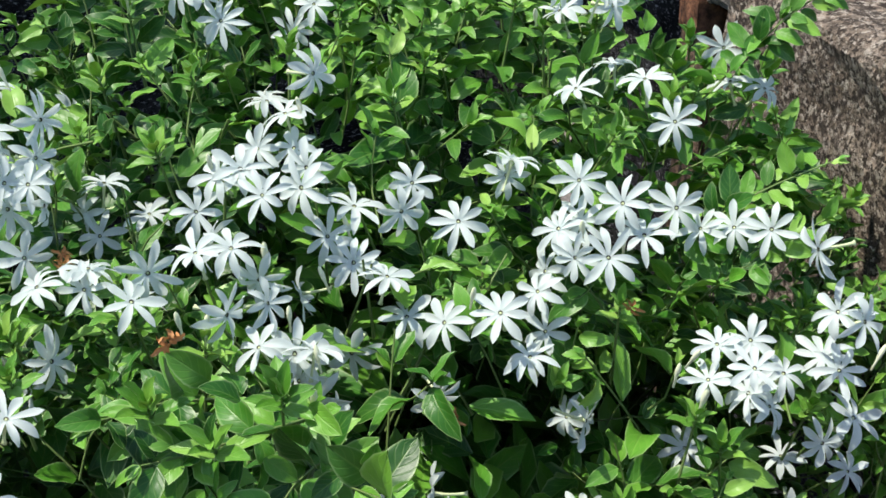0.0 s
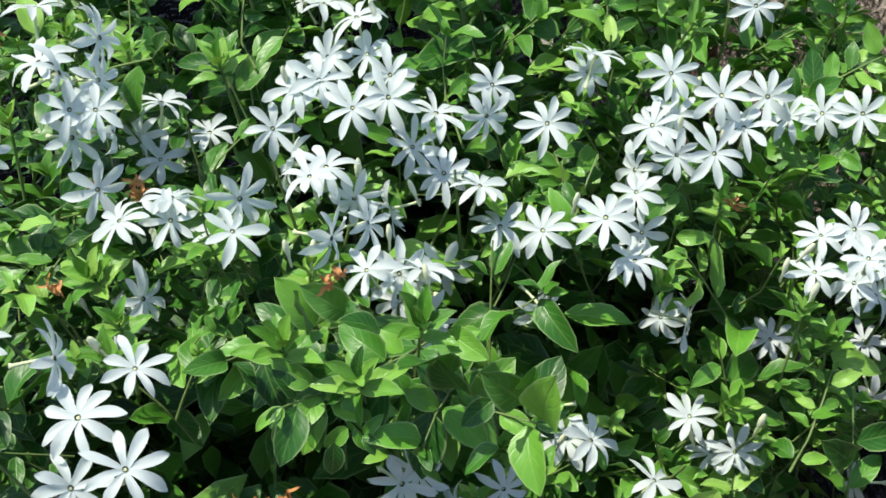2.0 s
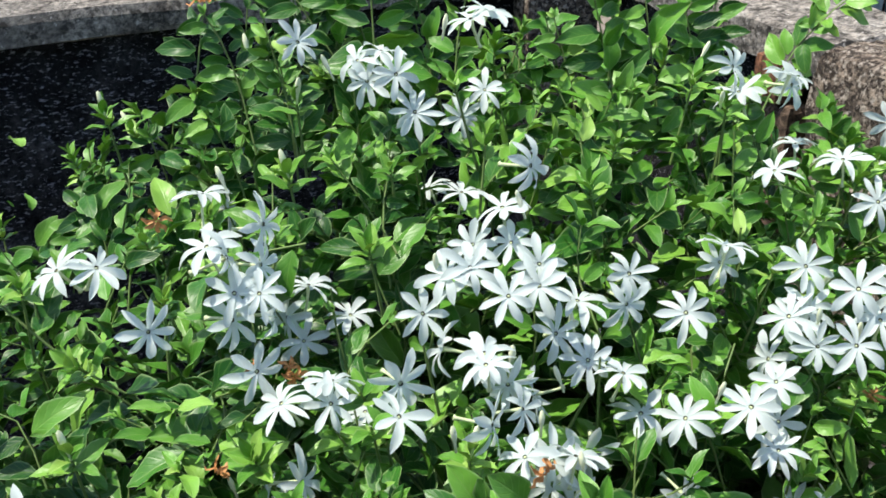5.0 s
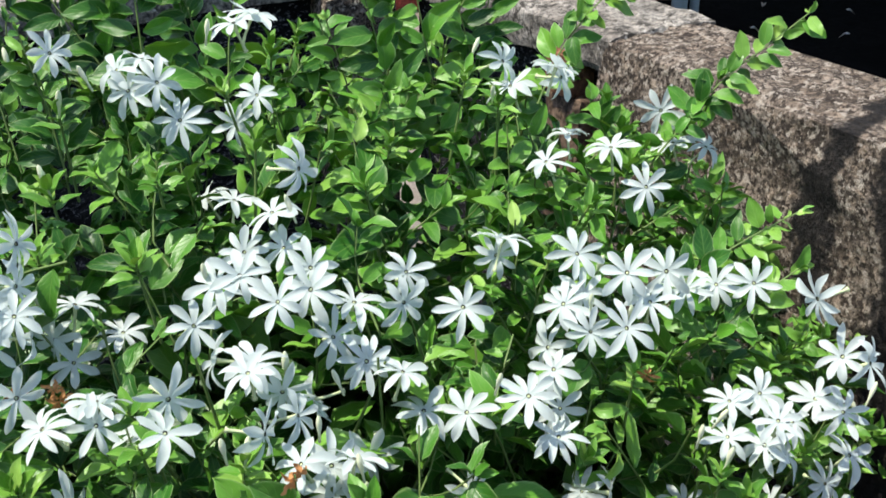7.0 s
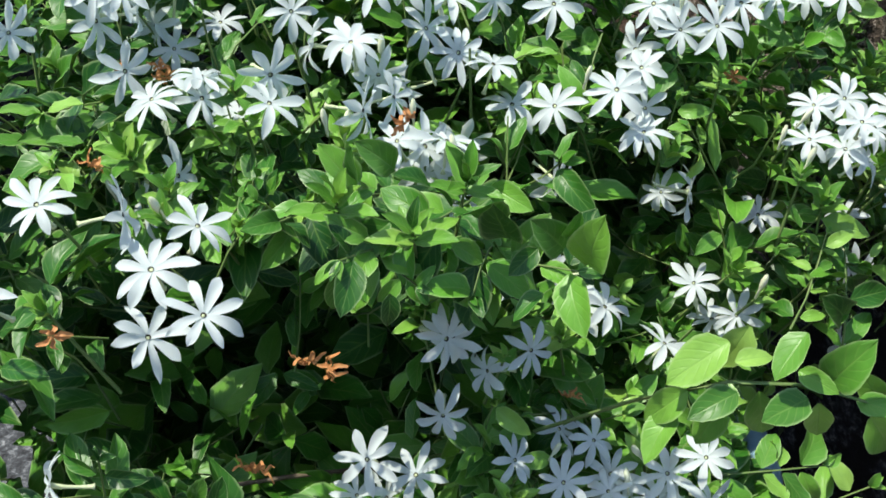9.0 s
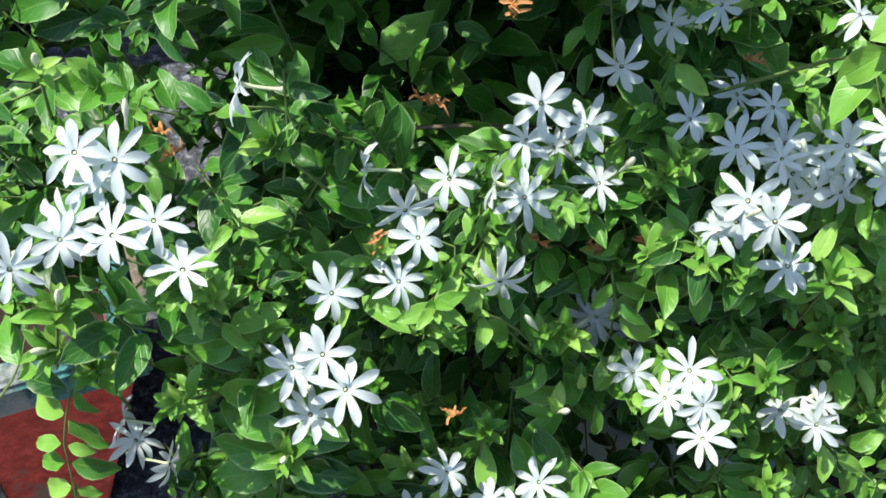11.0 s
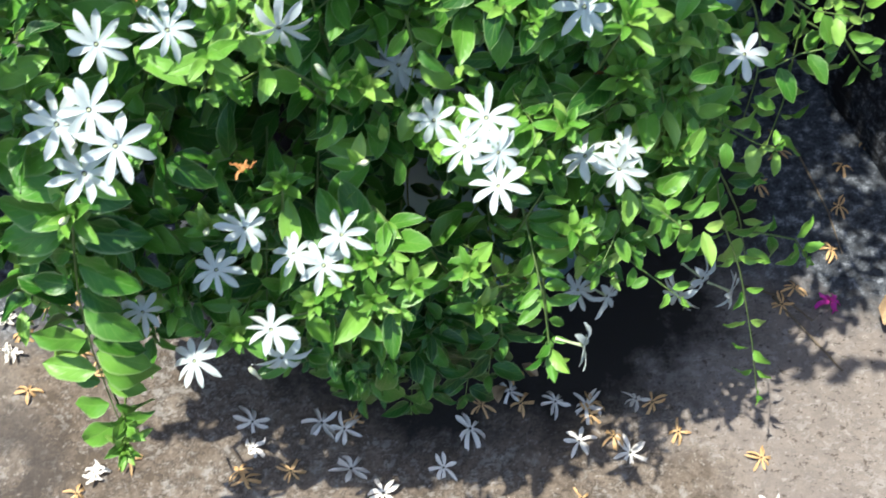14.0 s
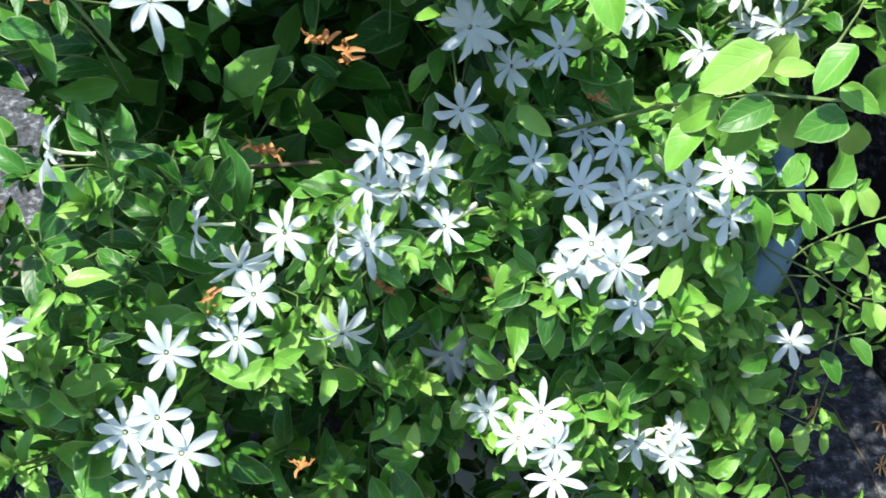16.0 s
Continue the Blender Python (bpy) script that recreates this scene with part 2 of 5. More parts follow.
for run, wide in ((0.83, 0.024), (0.73, 0.030), (0.64, 0.022)):
    w_sway = maths(wn_, wl_, "MULTIPLY", maths(wn_, wl_, "SUBTRACT", noise_of(wn_, wl_, 9.0, 5, 0.7, "Position"), 0.5), 0.16)
    w_gap = maths(wn_, wl_, "ABSOLUTE", maths(wn_, wl_, "ADD", maths(wn_, wl_, "ADD", w_side.outputs["Value"], run), w_sway))
    w_run = ramp(wn_, wl_, w_gap, (wide * 0.6, (0.95, 0.95, 0.95)), (wide, (0, 0, 0)))
    wl_.new(mixed(wn_, wl_, w_run, w_b.inputs["Base Color"].links[0].from_socket, (0.012, 0.011, 0.011)), w_b.inputs["Base Color"])
flecked(CAPPING, (0.045, 0.040, 0.034), 55.0, 0.55, 0.64)
flecked(CAPPING, (0.44, 0.41, 0.37), 95.0, 0.61, 0.68)


# black algae on the damp ground along the wall, painted shade under the bush
gn, gl = GROUND.node_tree.nodes, GROUND.node_tree.links
gb = gn["Principled BSDF"]
g_col = gb.inputs["Base Color"].links[0].from_socket
spot = gn.new("ShaderNodeNewGeometry")
ahead = gn.new("ShaderNodeVectorMath")
ahead.operation = "DOT_PRODUCT"
ahead.inputs[1].default_value = (0.276, 0.651, 0.0)
gl.new(spot.outputs["Position"], ahead.inputs[0])
belt = maths(gn, gl, "ADD", ahead.outputs["Value"], maths(gn, gl, "MULTIPLY", noise_of(gn, gl, 7.0, 5, 0.7, "Position"), 0.15))
damp = ramp(gn, gl, maths(gn, gl, "SUBTRACT", belt, 0.4), (0.205, (0, 0, 0)), (0.255, (1, 1, 1)))
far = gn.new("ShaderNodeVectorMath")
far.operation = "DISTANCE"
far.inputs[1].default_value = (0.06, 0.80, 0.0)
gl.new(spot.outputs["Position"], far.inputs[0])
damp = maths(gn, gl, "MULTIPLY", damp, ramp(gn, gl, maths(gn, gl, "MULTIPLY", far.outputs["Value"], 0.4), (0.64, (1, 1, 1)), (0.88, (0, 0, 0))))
along = gn.new("ShaderNodeVectorMath")
along.operation = "DOT_PRODUCT"
along.inputs[1].default_value = (0.927, 0.375, 0.0)
gl.new(spot.outputs["Position"], along.inputs[0])
# ground paler towards the right
right_pale = ramp(gn, gl, maths(gn, gl, "ADD", along.outputs["Value"], maths(gn, gl, "MULTIPLY", noise_of(gn, gl, 8.0, 4, 0.6, "Position"), 0.2)), (0.48, (0, 0, 0)), (0.55, (0.42, 0.42, 0.42)))
# darkening round the pot: the bush's ground shade put into colour, over dirt
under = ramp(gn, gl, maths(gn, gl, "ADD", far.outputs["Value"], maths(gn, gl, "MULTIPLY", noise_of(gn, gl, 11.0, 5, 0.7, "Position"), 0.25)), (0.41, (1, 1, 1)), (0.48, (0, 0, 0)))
algae = ramp(gn, gl, noise_of(gn, gl, 70.0, 5, 0.75, "Position"), (0.35, (0.016, 0.017, 0.019)), (0.54, (0.070, 0.078, 0.088)), (0.66, (0.26, 0.28, 0.30)))
lichen = ramp(gn, gl, maths(gn, gl, "ADD", noise_of(gn, gl, 60.0, 5, 0.75, "Position"), maths(gn, gl, "MULTIPLY", noise_of(gn, gl, 6.0, 3, 0.6, "Position"), 0.5)), (0.80, (0, 0, 0)), (0.90, (0.5, 0.5, 0.5)))
g_col = mixed(gn, gl, 0.42, g_col, (0.165, 0.125, 0.090))
g_col = mixed(gn, gl, lichen, g_col, (0.33, 0.32, 0.295))
grime = ramp(gn, gl, maths(gn, gl, "ADD", noise_of(gn, gl, 45.0, 5, 0.8, "Position"), maths(gn, gl, "MULTIPLY", noise_of(gn, gl, 3.0, 4, 0.6, "Position"), 0.6)), (0.66, (0.85, 0.85, 0.85)), (0.78, (0, 0, 0)))
g_col = mixed(gn, gl, grime, g_col, (0.075, 0.058, 0.042))
scab = maths(gn, gl, "ADD", noise_of(gn, gl, 52.0, 5, 0.72, "Position", (1.0, 1.5, 1.0)), maths(gn, gl, "MULTIPLY", maths(gn, gl, "SUBTRACT", noise_of(gn, gl, 4.0, 3, 0.6, "Position"), 0.5), 0.55))
g_col = mixed(gn, gl, ramp(gn, gl, scab, (0.50, (0, 0, 0)), (0.54, (0.85, 0.85, 0.85)), (0.57, (0, 0, 0))), g_col, (0.050, 0.040, 0.032))
g_col = mixed(gn, gl, ramp(gn, gl, scab, (0.56, (0, 0, 0)), (0.62, (0.62, 0.62, 0.62))), g_col, (0.225, 0.212, 0.19))
g_col = mixed(gn, gl, right_pale, g_col, (0.31, 0.275, 0.25))
chips = ramp(gn, gl, noise_of(gn, gl, 130.0, 3, 0.7, "Position"), (0.60, (0, 0, 0)), (0.66, (0.6, 0.6, 0.6)))
g_col = mixed(gn, gl, chips, g_col, (0.34, 0.31, 0.27))
holes = ramp(gn, gl, noise_of(gn, gl, 95.0, 4, 0.75, "Position", (1.0, 1.3, 1.0)), (0.57, (0, 0, 0)), (0.62, (0.8, 0.8, 0.8)))
g_col = mixed(gn, gl, holes, g_col, (0.065, 0.052, 0.040))
g_col = mixed(gn, gl, damp, g_col, algae)
# ground darkened around the nook between planter and bush
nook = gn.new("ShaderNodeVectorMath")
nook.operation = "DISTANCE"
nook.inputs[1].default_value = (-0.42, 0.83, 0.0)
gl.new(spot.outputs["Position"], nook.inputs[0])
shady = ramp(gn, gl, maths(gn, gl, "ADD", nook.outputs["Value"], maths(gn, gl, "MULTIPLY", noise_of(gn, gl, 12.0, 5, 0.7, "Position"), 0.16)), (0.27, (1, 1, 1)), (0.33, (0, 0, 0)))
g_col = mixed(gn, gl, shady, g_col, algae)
pale = gn.new("ShaderNodeVectorMath")
pale.operation = "DISTANCE"
pale.inputs[1].default_value = (-0.60, 0.53, 0.0)
gl.new(spot.outputs["Position"], pale.inputs[0])
bare = ramp(gn, gl, maths(gn, gl, "ADD", pale.outputs["Value"], maths(gn, gl, "MULTIPLY", noise_of(gn, gl, 9.0, 5, 0.7, "Position"), 0.2)), (0.20, (0.5, 0.5, 0.5)), (0.29, (0, 0, 0)))
g_col = mixed(gn, gl, bare, g_col, mixed(gn, gl, 0.35, (0.27, 0.255, 0.235), g_col))
ring = gn.new("ShaderNodeVectorMath")
ring.operation = "DISTANCE"
ring.inputs[1].default_value = (-0.448, 0.462, 0.0)
gl.new(spot.outputs["Position"], ring.inputs[0])
stain = maths(gn, gl, "ADD", ring.outputs["Value"], maths(gn, gl, "MULTIPLY", noise_of(gn, gl, 26.0, 6, 0.75, "Position"), 0.09))
g_col = mixed(gn, gl, ramp(gn, gl, stain, (0.062, (0, 0, 0)), (0.078, (0.8, 0.8, 0.8)), (0.100, (0.55, 0.55, 0.55)), (0.125, (0, 0, 0))), g_col, (0.050, 0.043, 0.038))
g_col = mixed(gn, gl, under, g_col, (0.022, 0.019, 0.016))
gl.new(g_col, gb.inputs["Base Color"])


# ---- mesh helpers ----
def mesh_of(name, verts, faces, materials, slots=None, smooth=True, uvs=None, young=None):
    me = bpy.data.meshes.new(name)
    me.from_pydata([tuple(v) for v in verts], [], [tuple(f) for f in faces])
    for m in materials:
        me.materials.append(m)
    if slots is not None:
        me.polygons.foreach_set("material_index", slots)
    me.polygons.foreach_set("use_smooth", [smooth] * len(me.polygons))
    if uvs is not None:
        layer = me.uv_layers.new(name="blade")
        loops = np.empty(len(me.loops), dtype=np.int32)
        me.loops.foreach_get("vertex_index", loops)
        layer.data.foreach_set("uv", np.asarray(uvs, dtype=np.float32)[loops].ravel())
    if young is not None:
        a = me.attributes.new("young", "FLOAT", "POINT")
        a.data.foreach_set("value", np.asarray(young, dtype=np.float32))
    me.update()
    return me


def part(name, me, parent, label="", m=None, kind=""):
    ob = new(name, me)
    ob.parent = parent
    if m is not None:
        ob.matrix_basis = m
    return tagged(ob, label, kind=kind)


def from_bm(name, bm, mat, smooth=False, bevel=0.0):
    if bevel:
        bmesh.ops.bevel(bm, geom=bm.edges[:], offset=bevel, segments=2, affect="EDGES", profile=0.7)
    me = bpy.data.meshes.new(name)
    bm.to_mesh(me)
    bm.free()
    me.materials.append(mat)
    for p in me.polygons:
        p.use_smooth = smooth
    return me


def box_mesh(name, size, mat, bevel=0.004, cuts=0, rough=0.0):
    """A box from its base centre, with worn edges."""
    bm = bmesh.new()
    bmesh.ops.create_cube(bm, size=1.0)
    for v in bm.verts:
        v.co = Vector((v.co.x * size[0], v.co.y * size[1], (v.co.z + 0.5) * size[2]))
    if bevel:
        bmesh.ops.bevel(bm, geom=bm.edges[:], offset=bevel, segments=2, affect="EDGES", profile=0.7)
    if cuts:
        bmesh.ops.subdivide_edges(bm, edges=[e for e in bm.edges if e.calc_length() > 0.05], cuts=cuts, use_grid_fill=True)
    if rough:
        for v in bm.verts:
            v.co += noise.noise_vector(v.co * 7.0) * rough * 0.35 + noise.noise_vector(v.co * 28.0) * rough * 0.5 + noise.noise_vector(v.co * 70.0) * rough * 0.3
    return from_bm(name, bm, mat)


def tube_mesh(name, pts, radii, mat, sides=6, ends=True):
    """A tapering tube along points."""
    verts, faces = [], []
    pts = [Vector(p) for p in pts]
    side = Vector((0.3, 0.9, 0.2))
    for i, p in enumerate(pts):
        d = (pts[min(i + 1, len(pts) - 1)] - pts[max(i - 1, 0)]).normalized()
        a = d.cross(side).normalized() if d.cross(side).length > 1e-4 else d.orthogonal().normalized()
        b = d.cross(a)
        for k in range(sides):
            w = 2 * math.pi * k / sides
            verts.append(p + (a * math.cos(w) + b * math.sin(w)) * radii[i])
    for i in range(len(pts) - 1):
        for k in range(sides):
            q = (k + 1) % sides
            faces.append((i * sides + k, i * sides + q, (i + 1) * sides + q, (i + 1) * sides + k))
    if ends:
        faces.append(tuple(range(sides))[::-1])
        faces.append(tuple((len(pts) - 1) * sides + k for k in range(sides)))
    return mesh_of(name, verts, faces, [mat])


def lathe_mesh(name, profile, mat, sides=48):
    """A turned body from rows of radius and height."""
    verts, faces = [], []
    for r, z in profile:
        for k in range(sides):
            w = 2 * math.pi * k / sides
            verts.append((r * math.cos(w), r * math.sin(w), z))
    for i in range(len(profile) - 1):
        for k in range(sides):
            q = (k + 1) % sides
            faces.append((i * sides + k, i * sides + q, (i + 1) * sides + q, (i + 1) * sides + k))
    return mesh_of(name, verts, faces, [mat])


# ---- setting ----
gm = bmesh.new()
bmesh.ops.create_grid(gm, x_segments=2, y_segments=2, size=60.0)
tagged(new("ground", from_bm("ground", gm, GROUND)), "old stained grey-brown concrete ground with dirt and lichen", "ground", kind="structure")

TURN_U = 22.0
U, V = Vector((0.927, 0.375, 0)), Vector((0.375, -0.927, 0))
CORNER = Vector((0.122, 1.872, 0))
TOP = 0.93


def at_wall(a, b, z=0.0):
    """A place a metres along the back wall from the inner corner and b metres outwards from its face."""
    p = CORNER + U * a - V * b
    return pose(p.x, p.y, z, 0, 0, TURN_U)


wall_back = tagged(new("wall_back", box_mesh("wall_back", (2.6, 0.09, TOP - 0.045), MOSS_SHADE, 0.006, 5, 0.006)), "dark algae-stained low masonry wall behind the bush", "wall", kind="structure")
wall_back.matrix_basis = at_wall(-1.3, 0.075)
part("capping", box_mesh("capping", (2.8, 0.12, 0.045), CAPPING, 0.014, 20, 0.012), wall_back, "rough grey stone capping", wall_back.matrix_basis.inverted() @ at_wall(-1.20, 0.06, TOP - 0.045))
part("corner_post", box_mesh("corner_post", (0.12, 0.06, TOP - 0.045), WALL, 0.010, 5, 0.006), wall_back, "paler masonry post", wall_back.matrix_basis.inverted() @ at_wall(-0.055, 0.012))

wall_right = tagged(new("wall_right", box_mesh("wall_right", (0.165, 2.2, TOP + 0.004), WALL, 0.016, 26, 0.016)), "thick weathered brown masonry wall with black streaks", "wall", kind="structure")
wall_right.matrix_basis = at_wall(0.0825, -1.60)
# recess face black: the dark under the capping painted into its colour
part("recess", box_mesh("recess", (0.105, 0.50, TOP - 0.05), MOSS_SHADE, 0.006, 3, 0.005), wall_right, "recess with its shade put into a black algae tone", wall_right.matrix_basis.inverted() @ at_wall(0.1025, -0.25))
part("capping", box_mesh("capping", (0.165, 0.53, 0.048), CAPPING, 0.012, 16, 0.012), wall_right, "rough grey stone capping", wall_right.matrix_basis.inverted() @ at_wall(0.0825, -0.262, TOP - 0.044))
part("end_post", box_mesh("end_post", (0.06, 0.075, TOP - 0.088), CRACKED, 0.010, 8, 0.010), wall_right, "cracked brown masonry post", wall_right.matrix_basis.inverted() @ at_wall(0.032, -0.44))
part("brick", box_mesh("brick", (0.045, 0.05, 0.055), ORANGE, 0.012, 1, 0.003), wall_right, "orange-brown brick", wall_right.matrix_basis.inverted() @ at_wall(0.012, -0.44, TOP - 0.085))

# unseen plaster walls added behind and beside the path to cut sky light
for name, size, place in (("wall_front", (7.0, 0.2, 1.9), (0.2, -3.6, 0.0)), ("wall_left", (0.2, 6.0, 1.9), (-3.6, -0.5, 0.0))):
    tagged(new(name, box_mesh(name, size, PLASTER, 0.02)), "plain weathered plaster wall, unseen, added to cut low sky light", "wall", kind="structure").matrix_basis = pose(*place)


# ---- jasmine ----
BUSH = new("jasmine_bush")
tagged(BUSH, "flowering jasmine bush with white star flowers growing in a blue pot", "bush")
BUSH.location = (0.065, 0.785, 0.46)
ROOT = Matrix.Translation(-BUSH.location)
rng = random.Random(7)


def facing(tilt, heading):
    t, h = radians(tilt), radians(heading)
    return Vector((math.sin(t) * math.sin(h), -math.sin(t) * math.cos(h), math.cos(t)))


def frame_of(origin, along, normal, scale=1.0):
    """A pose whose x runs along and whose z is as near to normal as it can be."""
    x = Vector(along).normalized()
    y = Vector(normal).cross(x)
    y = y.normalized() if y.length > 1e-5 else x.orthogonal().normalized()
    z = x.cross(y)
    m = Matrix((x, y, z)).transposed().to_4x4() @ Matrix.Scale(scale, 4)
    m.translation = origin
    return m


# leaf blades, one unit long
def blade(nu, nv, width, fold, bend, curl, seed, tip=1.0):
    r = random.Random(seed)
    verts, uvs, faces = [], [], []
    ripple = r.uniform(-1, 1)
    for i in range(nu + 1):
        u = i / nu
        w = width * max(0.012, 2.42 * (u + 0.004) ** 0.55 * max(0.0, 1.0 - u) ** 0.75)
        for j in range(nv + 1):
            v = 2.0 * j / nv - 1.0
            y = v * w
            z = fold * abs(y) - bend * u * u + curl * v * v * w * math.sin(u * 7 + ripple * 3) + 0.015 * math.sin(9 * u + 4 * v + ripple * 5)
            verts.append((u * (1.0 - 0.12 * bend * u), y, z))
            uvs.append((u, j / nv))
    for i in range(nu):
        for j in range(nv):
            k = i * (nv + 1) + j
            faces.append((k, k + nv + 1, k + nv + 2, k + 1))
    return np.array(verts), uvs, faces


BLADES = [blade(6, 4, w, fo, be, cu, s) for s, (w, fo, be, cu) in enumerate(((0.22, 0.40, 0.22, 0.25), (0.24, 0.28, 0.34, 0.35), (0.20, 0.50, 0.12, 0.20), (0.235, 0.34, 0.50, 0.40), (0.25, 0.30, 0.10, 0.35), (0.19, 0.35, 0.30, -0.30), (0.265, 0.28, 0.20, 0.35), (0.275, 0.24, 0.34, 0.40), (0.280, 0.34, 0.26, 0.18), (0.260, 0.42, 0.40, 0.22), (0.295, 0.30, 0.16, 0.20)))]
BLADES.append(blade(3, 2, 0.26, 0.30, 0.25, 0.1, 12))
INNER = (len(BLADES) - 1,)
WIDE, BROAD, ANY = (4, 6, 7, 1), (8, 9, 10), (0, 1, 2, 3, 4, 5)
LEAF_MESH = {}
for k, (bv, buv, bf) in enumerate(BLADES):
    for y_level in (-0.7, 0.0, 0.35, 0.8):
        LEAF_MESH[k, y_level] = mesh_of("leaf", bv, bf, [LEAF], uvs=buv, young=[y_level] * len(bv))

leaves = []          # pose, blade, young
stems = []           # points, radius
blooms = []          # place, facing


def leaf_level(young):
    return -0.7 if young < -0.2 else 0.0 if young < 0.2 else 0.35 if young < 0.6 else 0.8


def spray(points, size=0.042, gap=0.021, spread=1.05, tip_young=0.8, up=(0, -0.35, 1.0), start=0.25, near=False, taper=0.55, lift=0.25, blades=(0, 1, 2, 3, 4, 5), wild=1.0, face=0.45):
    """A leafy shoot: opposite pairs of leaves along a curve, smaller and paler to the tip."""
    pts = [Vector(p) for p in points]
    lens = [0.0]
    for a, b in zip(pts, pts[1:]):
        lens.append(lens[-1] + (b - a).length)
    total = lens[-1]
    fine = []

    def place(s):
        for i in range(len(pts) - 1):
            if s <= lens[i + 1] or i == len(pts) - 2:
                f = (s - lens[i]) / max(1e-6, lens[i + 1] - lens[i])
                return pts[i].lerp(pts[i + 1], f), (pts[i + 1] - pts[i]).normalized()
    steps = max(3, int(total / 0.02))
    for i in range(steps + 1):
        fine.append(place(total * i / steps)[0])
    stems.append((fine, 0.0009, near))
    s, turn = total * start, rng.uniform(0, 3.14)
    upv = Vector(up)
    while s < total:
        p, d = place(s)
        q = s / total
        side = d.cross(upv)
        side = side.normalized() if side.length > 1e-3 else d.orthogonal().normalized()
        normal = side.cross(d).normalized()
        k = size * (1.0 - (1.0 - taper) * q * q)
        for sign in (-1, 1):
            out = (side * sign * math.sin(spread) + d * math.cos(spread) + normal * rng.uniform(-0.15, 0.35) * lift * 2
                   + Vector((rng.gauss(0, 0.33 * wild), rng.gauss(0, 0.33 * wild), rng.gauss(0, 0.33 * wild)))).normalized()
            nn = (normal * (1.0 - face) + upv.normalized() * face + side * sign * rng.uniform(-0.5, 0.1) + Vector((rng.gauss(0, 0.30), rng.gauss(0, 0.30), rng.gauss(0, 0.30)))).normalized()
            leaves.append((frame_of(p + out * 0.003, out, nn, k * rng.uniform(0.62, 1.2)), rng.choice(blades), max(0.0, tip_young * (q - 0.35) / 0.65) + rng.uniform(-0.05, 0.12), near))
        s += gap * rng.uniform(0.65, 1.4)
    p, d = place(total)
    for i in range(4):
        out = (d * 1.0 + Vector((rng.gauss(0, 0.5), rng.gauss(0, 0.5), rng.gauss(0, 0.5)))).normalized()
        leaves.append((frame_of(p, out, upv + Vector((rng.gauss(0, 0.4), rng.gauss(0, 0.4), 0)), size * taper * rng.uniform(0.35, 0.65)), rng.choice(ANY), tip_young, near))


def broad_leaves(rows, young, up):
    """Broad blades from their base to their tip."""
    for ax, ay, az, bx, by, bz in rows:
        a, run = Vector((ax, ay, az)), Vector((bx - ax, by - ay, bz - az))
        nn = Vector(up) + Vector((rng.gauss(0, 0.42), rng.gauss(0, 0.34), rng.gauss(0, 0.25)))
        leaves.append((frame_of(a, run, nn, run.length * rng.uniform(0.78, 0.95)), rng.choice(BROAD), young + rng.uniform(-0.45, 0.35), True))


def rosette(p, d, count=11, size=0.024, young=0.9):
    """An upright shoot tip with a tuft of small pale leaves."""
    d = Vector(d).normalized()
    a = d.orthogonal().normalized()
    b2 = d.cross(a)
    for i in range(count):
        w, rise = i * 2.4 + rng.uniform(-0.3, 0.3), 0.35 + 1.05 * i / count + rng.uniform(-0.15, 0.15)
        flat = a * math.cos(w) + b2 * math.sin(w)
        out = (flat * math.cos(rise) + d * math.sin(rise)).normalized()
        nn = d * math.cos(rise) - flat * math.sin(rise)
        leaves.append((frame_of(Vector(p) + d * (0.018 * i / count), out, nn, size * rng.uniform(0.75, 1.15) * (1.0 - 0.35 * i / count)), rng.choice((0, 2, 5)), young * rng.uniform(0.6, 1.1), False))
    stems.append(([Vector(p) - d * 0.06, Vector(p) - d * 0.02, Vector(p) + d * 0.012], 0.0012, False))


# star flowers, one unit in radius
def star_mesh(seed, petals, slim=1.0, limp=1.0):
    r = random.Random(seed)
    verts, faces, slots = [], [], []
    nu, nv = 9, 4
    for k in range(petals):
        ang = 2 * math.pi * (k + r.uniform(-0.13, 0.13)) / petals
        length, wide = r.uniform(0.80, 1.08), slim * r.uniform(0.125, 0.162) * (8.0 / petals) ** 0.5
        droop, twist, rise, sway = limp * r.uniform(-0.12, 0.48), r.uniform(-0.8, 0.8), r.uniform(0.0, 0.20), limp * r.uniform(-0.14, 0.14)
        wave, phase = r.uniform(0.01, 0.035), r.uniform(0, 6)
        base = len(verts)
        for i in range(nu + 1):
            u = i / nu
            w = wide * (0.34 + 0.66 * math.sin(math.pi * (0.04 + u * 0.90) ** 1.45) ** 0.8)
            if u > 0.75:
                w *= math.sqrt(max(0.03, 1.0 - ((u - 0.75) / 0.25) ** 1.7))
            x = 0.045 + u * length * 0.97
            for j in range(nv + 1):
                v = 2.0 * j / nv - 1.0
                y = v * w + sway * u * u
                z = rise * math.sin(u * 2.4) - droop * u * u + twist * y * u + 0.32 * w * v * v + wave * math.sin(7 * u + 2.5 * v + phase) * u
                verts.append((x * math.cos(ang) - y * math.sin(ang), x * math.sin(ang) + y * math.cos(ang), z))
        for i in range(nu):
            for j in range(nv):
                q = base + i * (nv + 1) + j
                faces.append((q, q + nv + 1, q + nv + 2, q + 1))
                slots.append(0)
    base = len(verts)
    for i in range(8):
        w = 2 * math.pi * i / 8
        verts.append((0.075 * math.cos(w), 0.075 * math.sin(w), 0.036))
    verts.append((0, 0, -0.05))
    for i in range(8):
        faces.append((base + i, base + (i + 1) % 8, base + 8))
        slots.append(1)
    return mesh_of("flower", verts, faces, [PETAL, THROAT], slots)


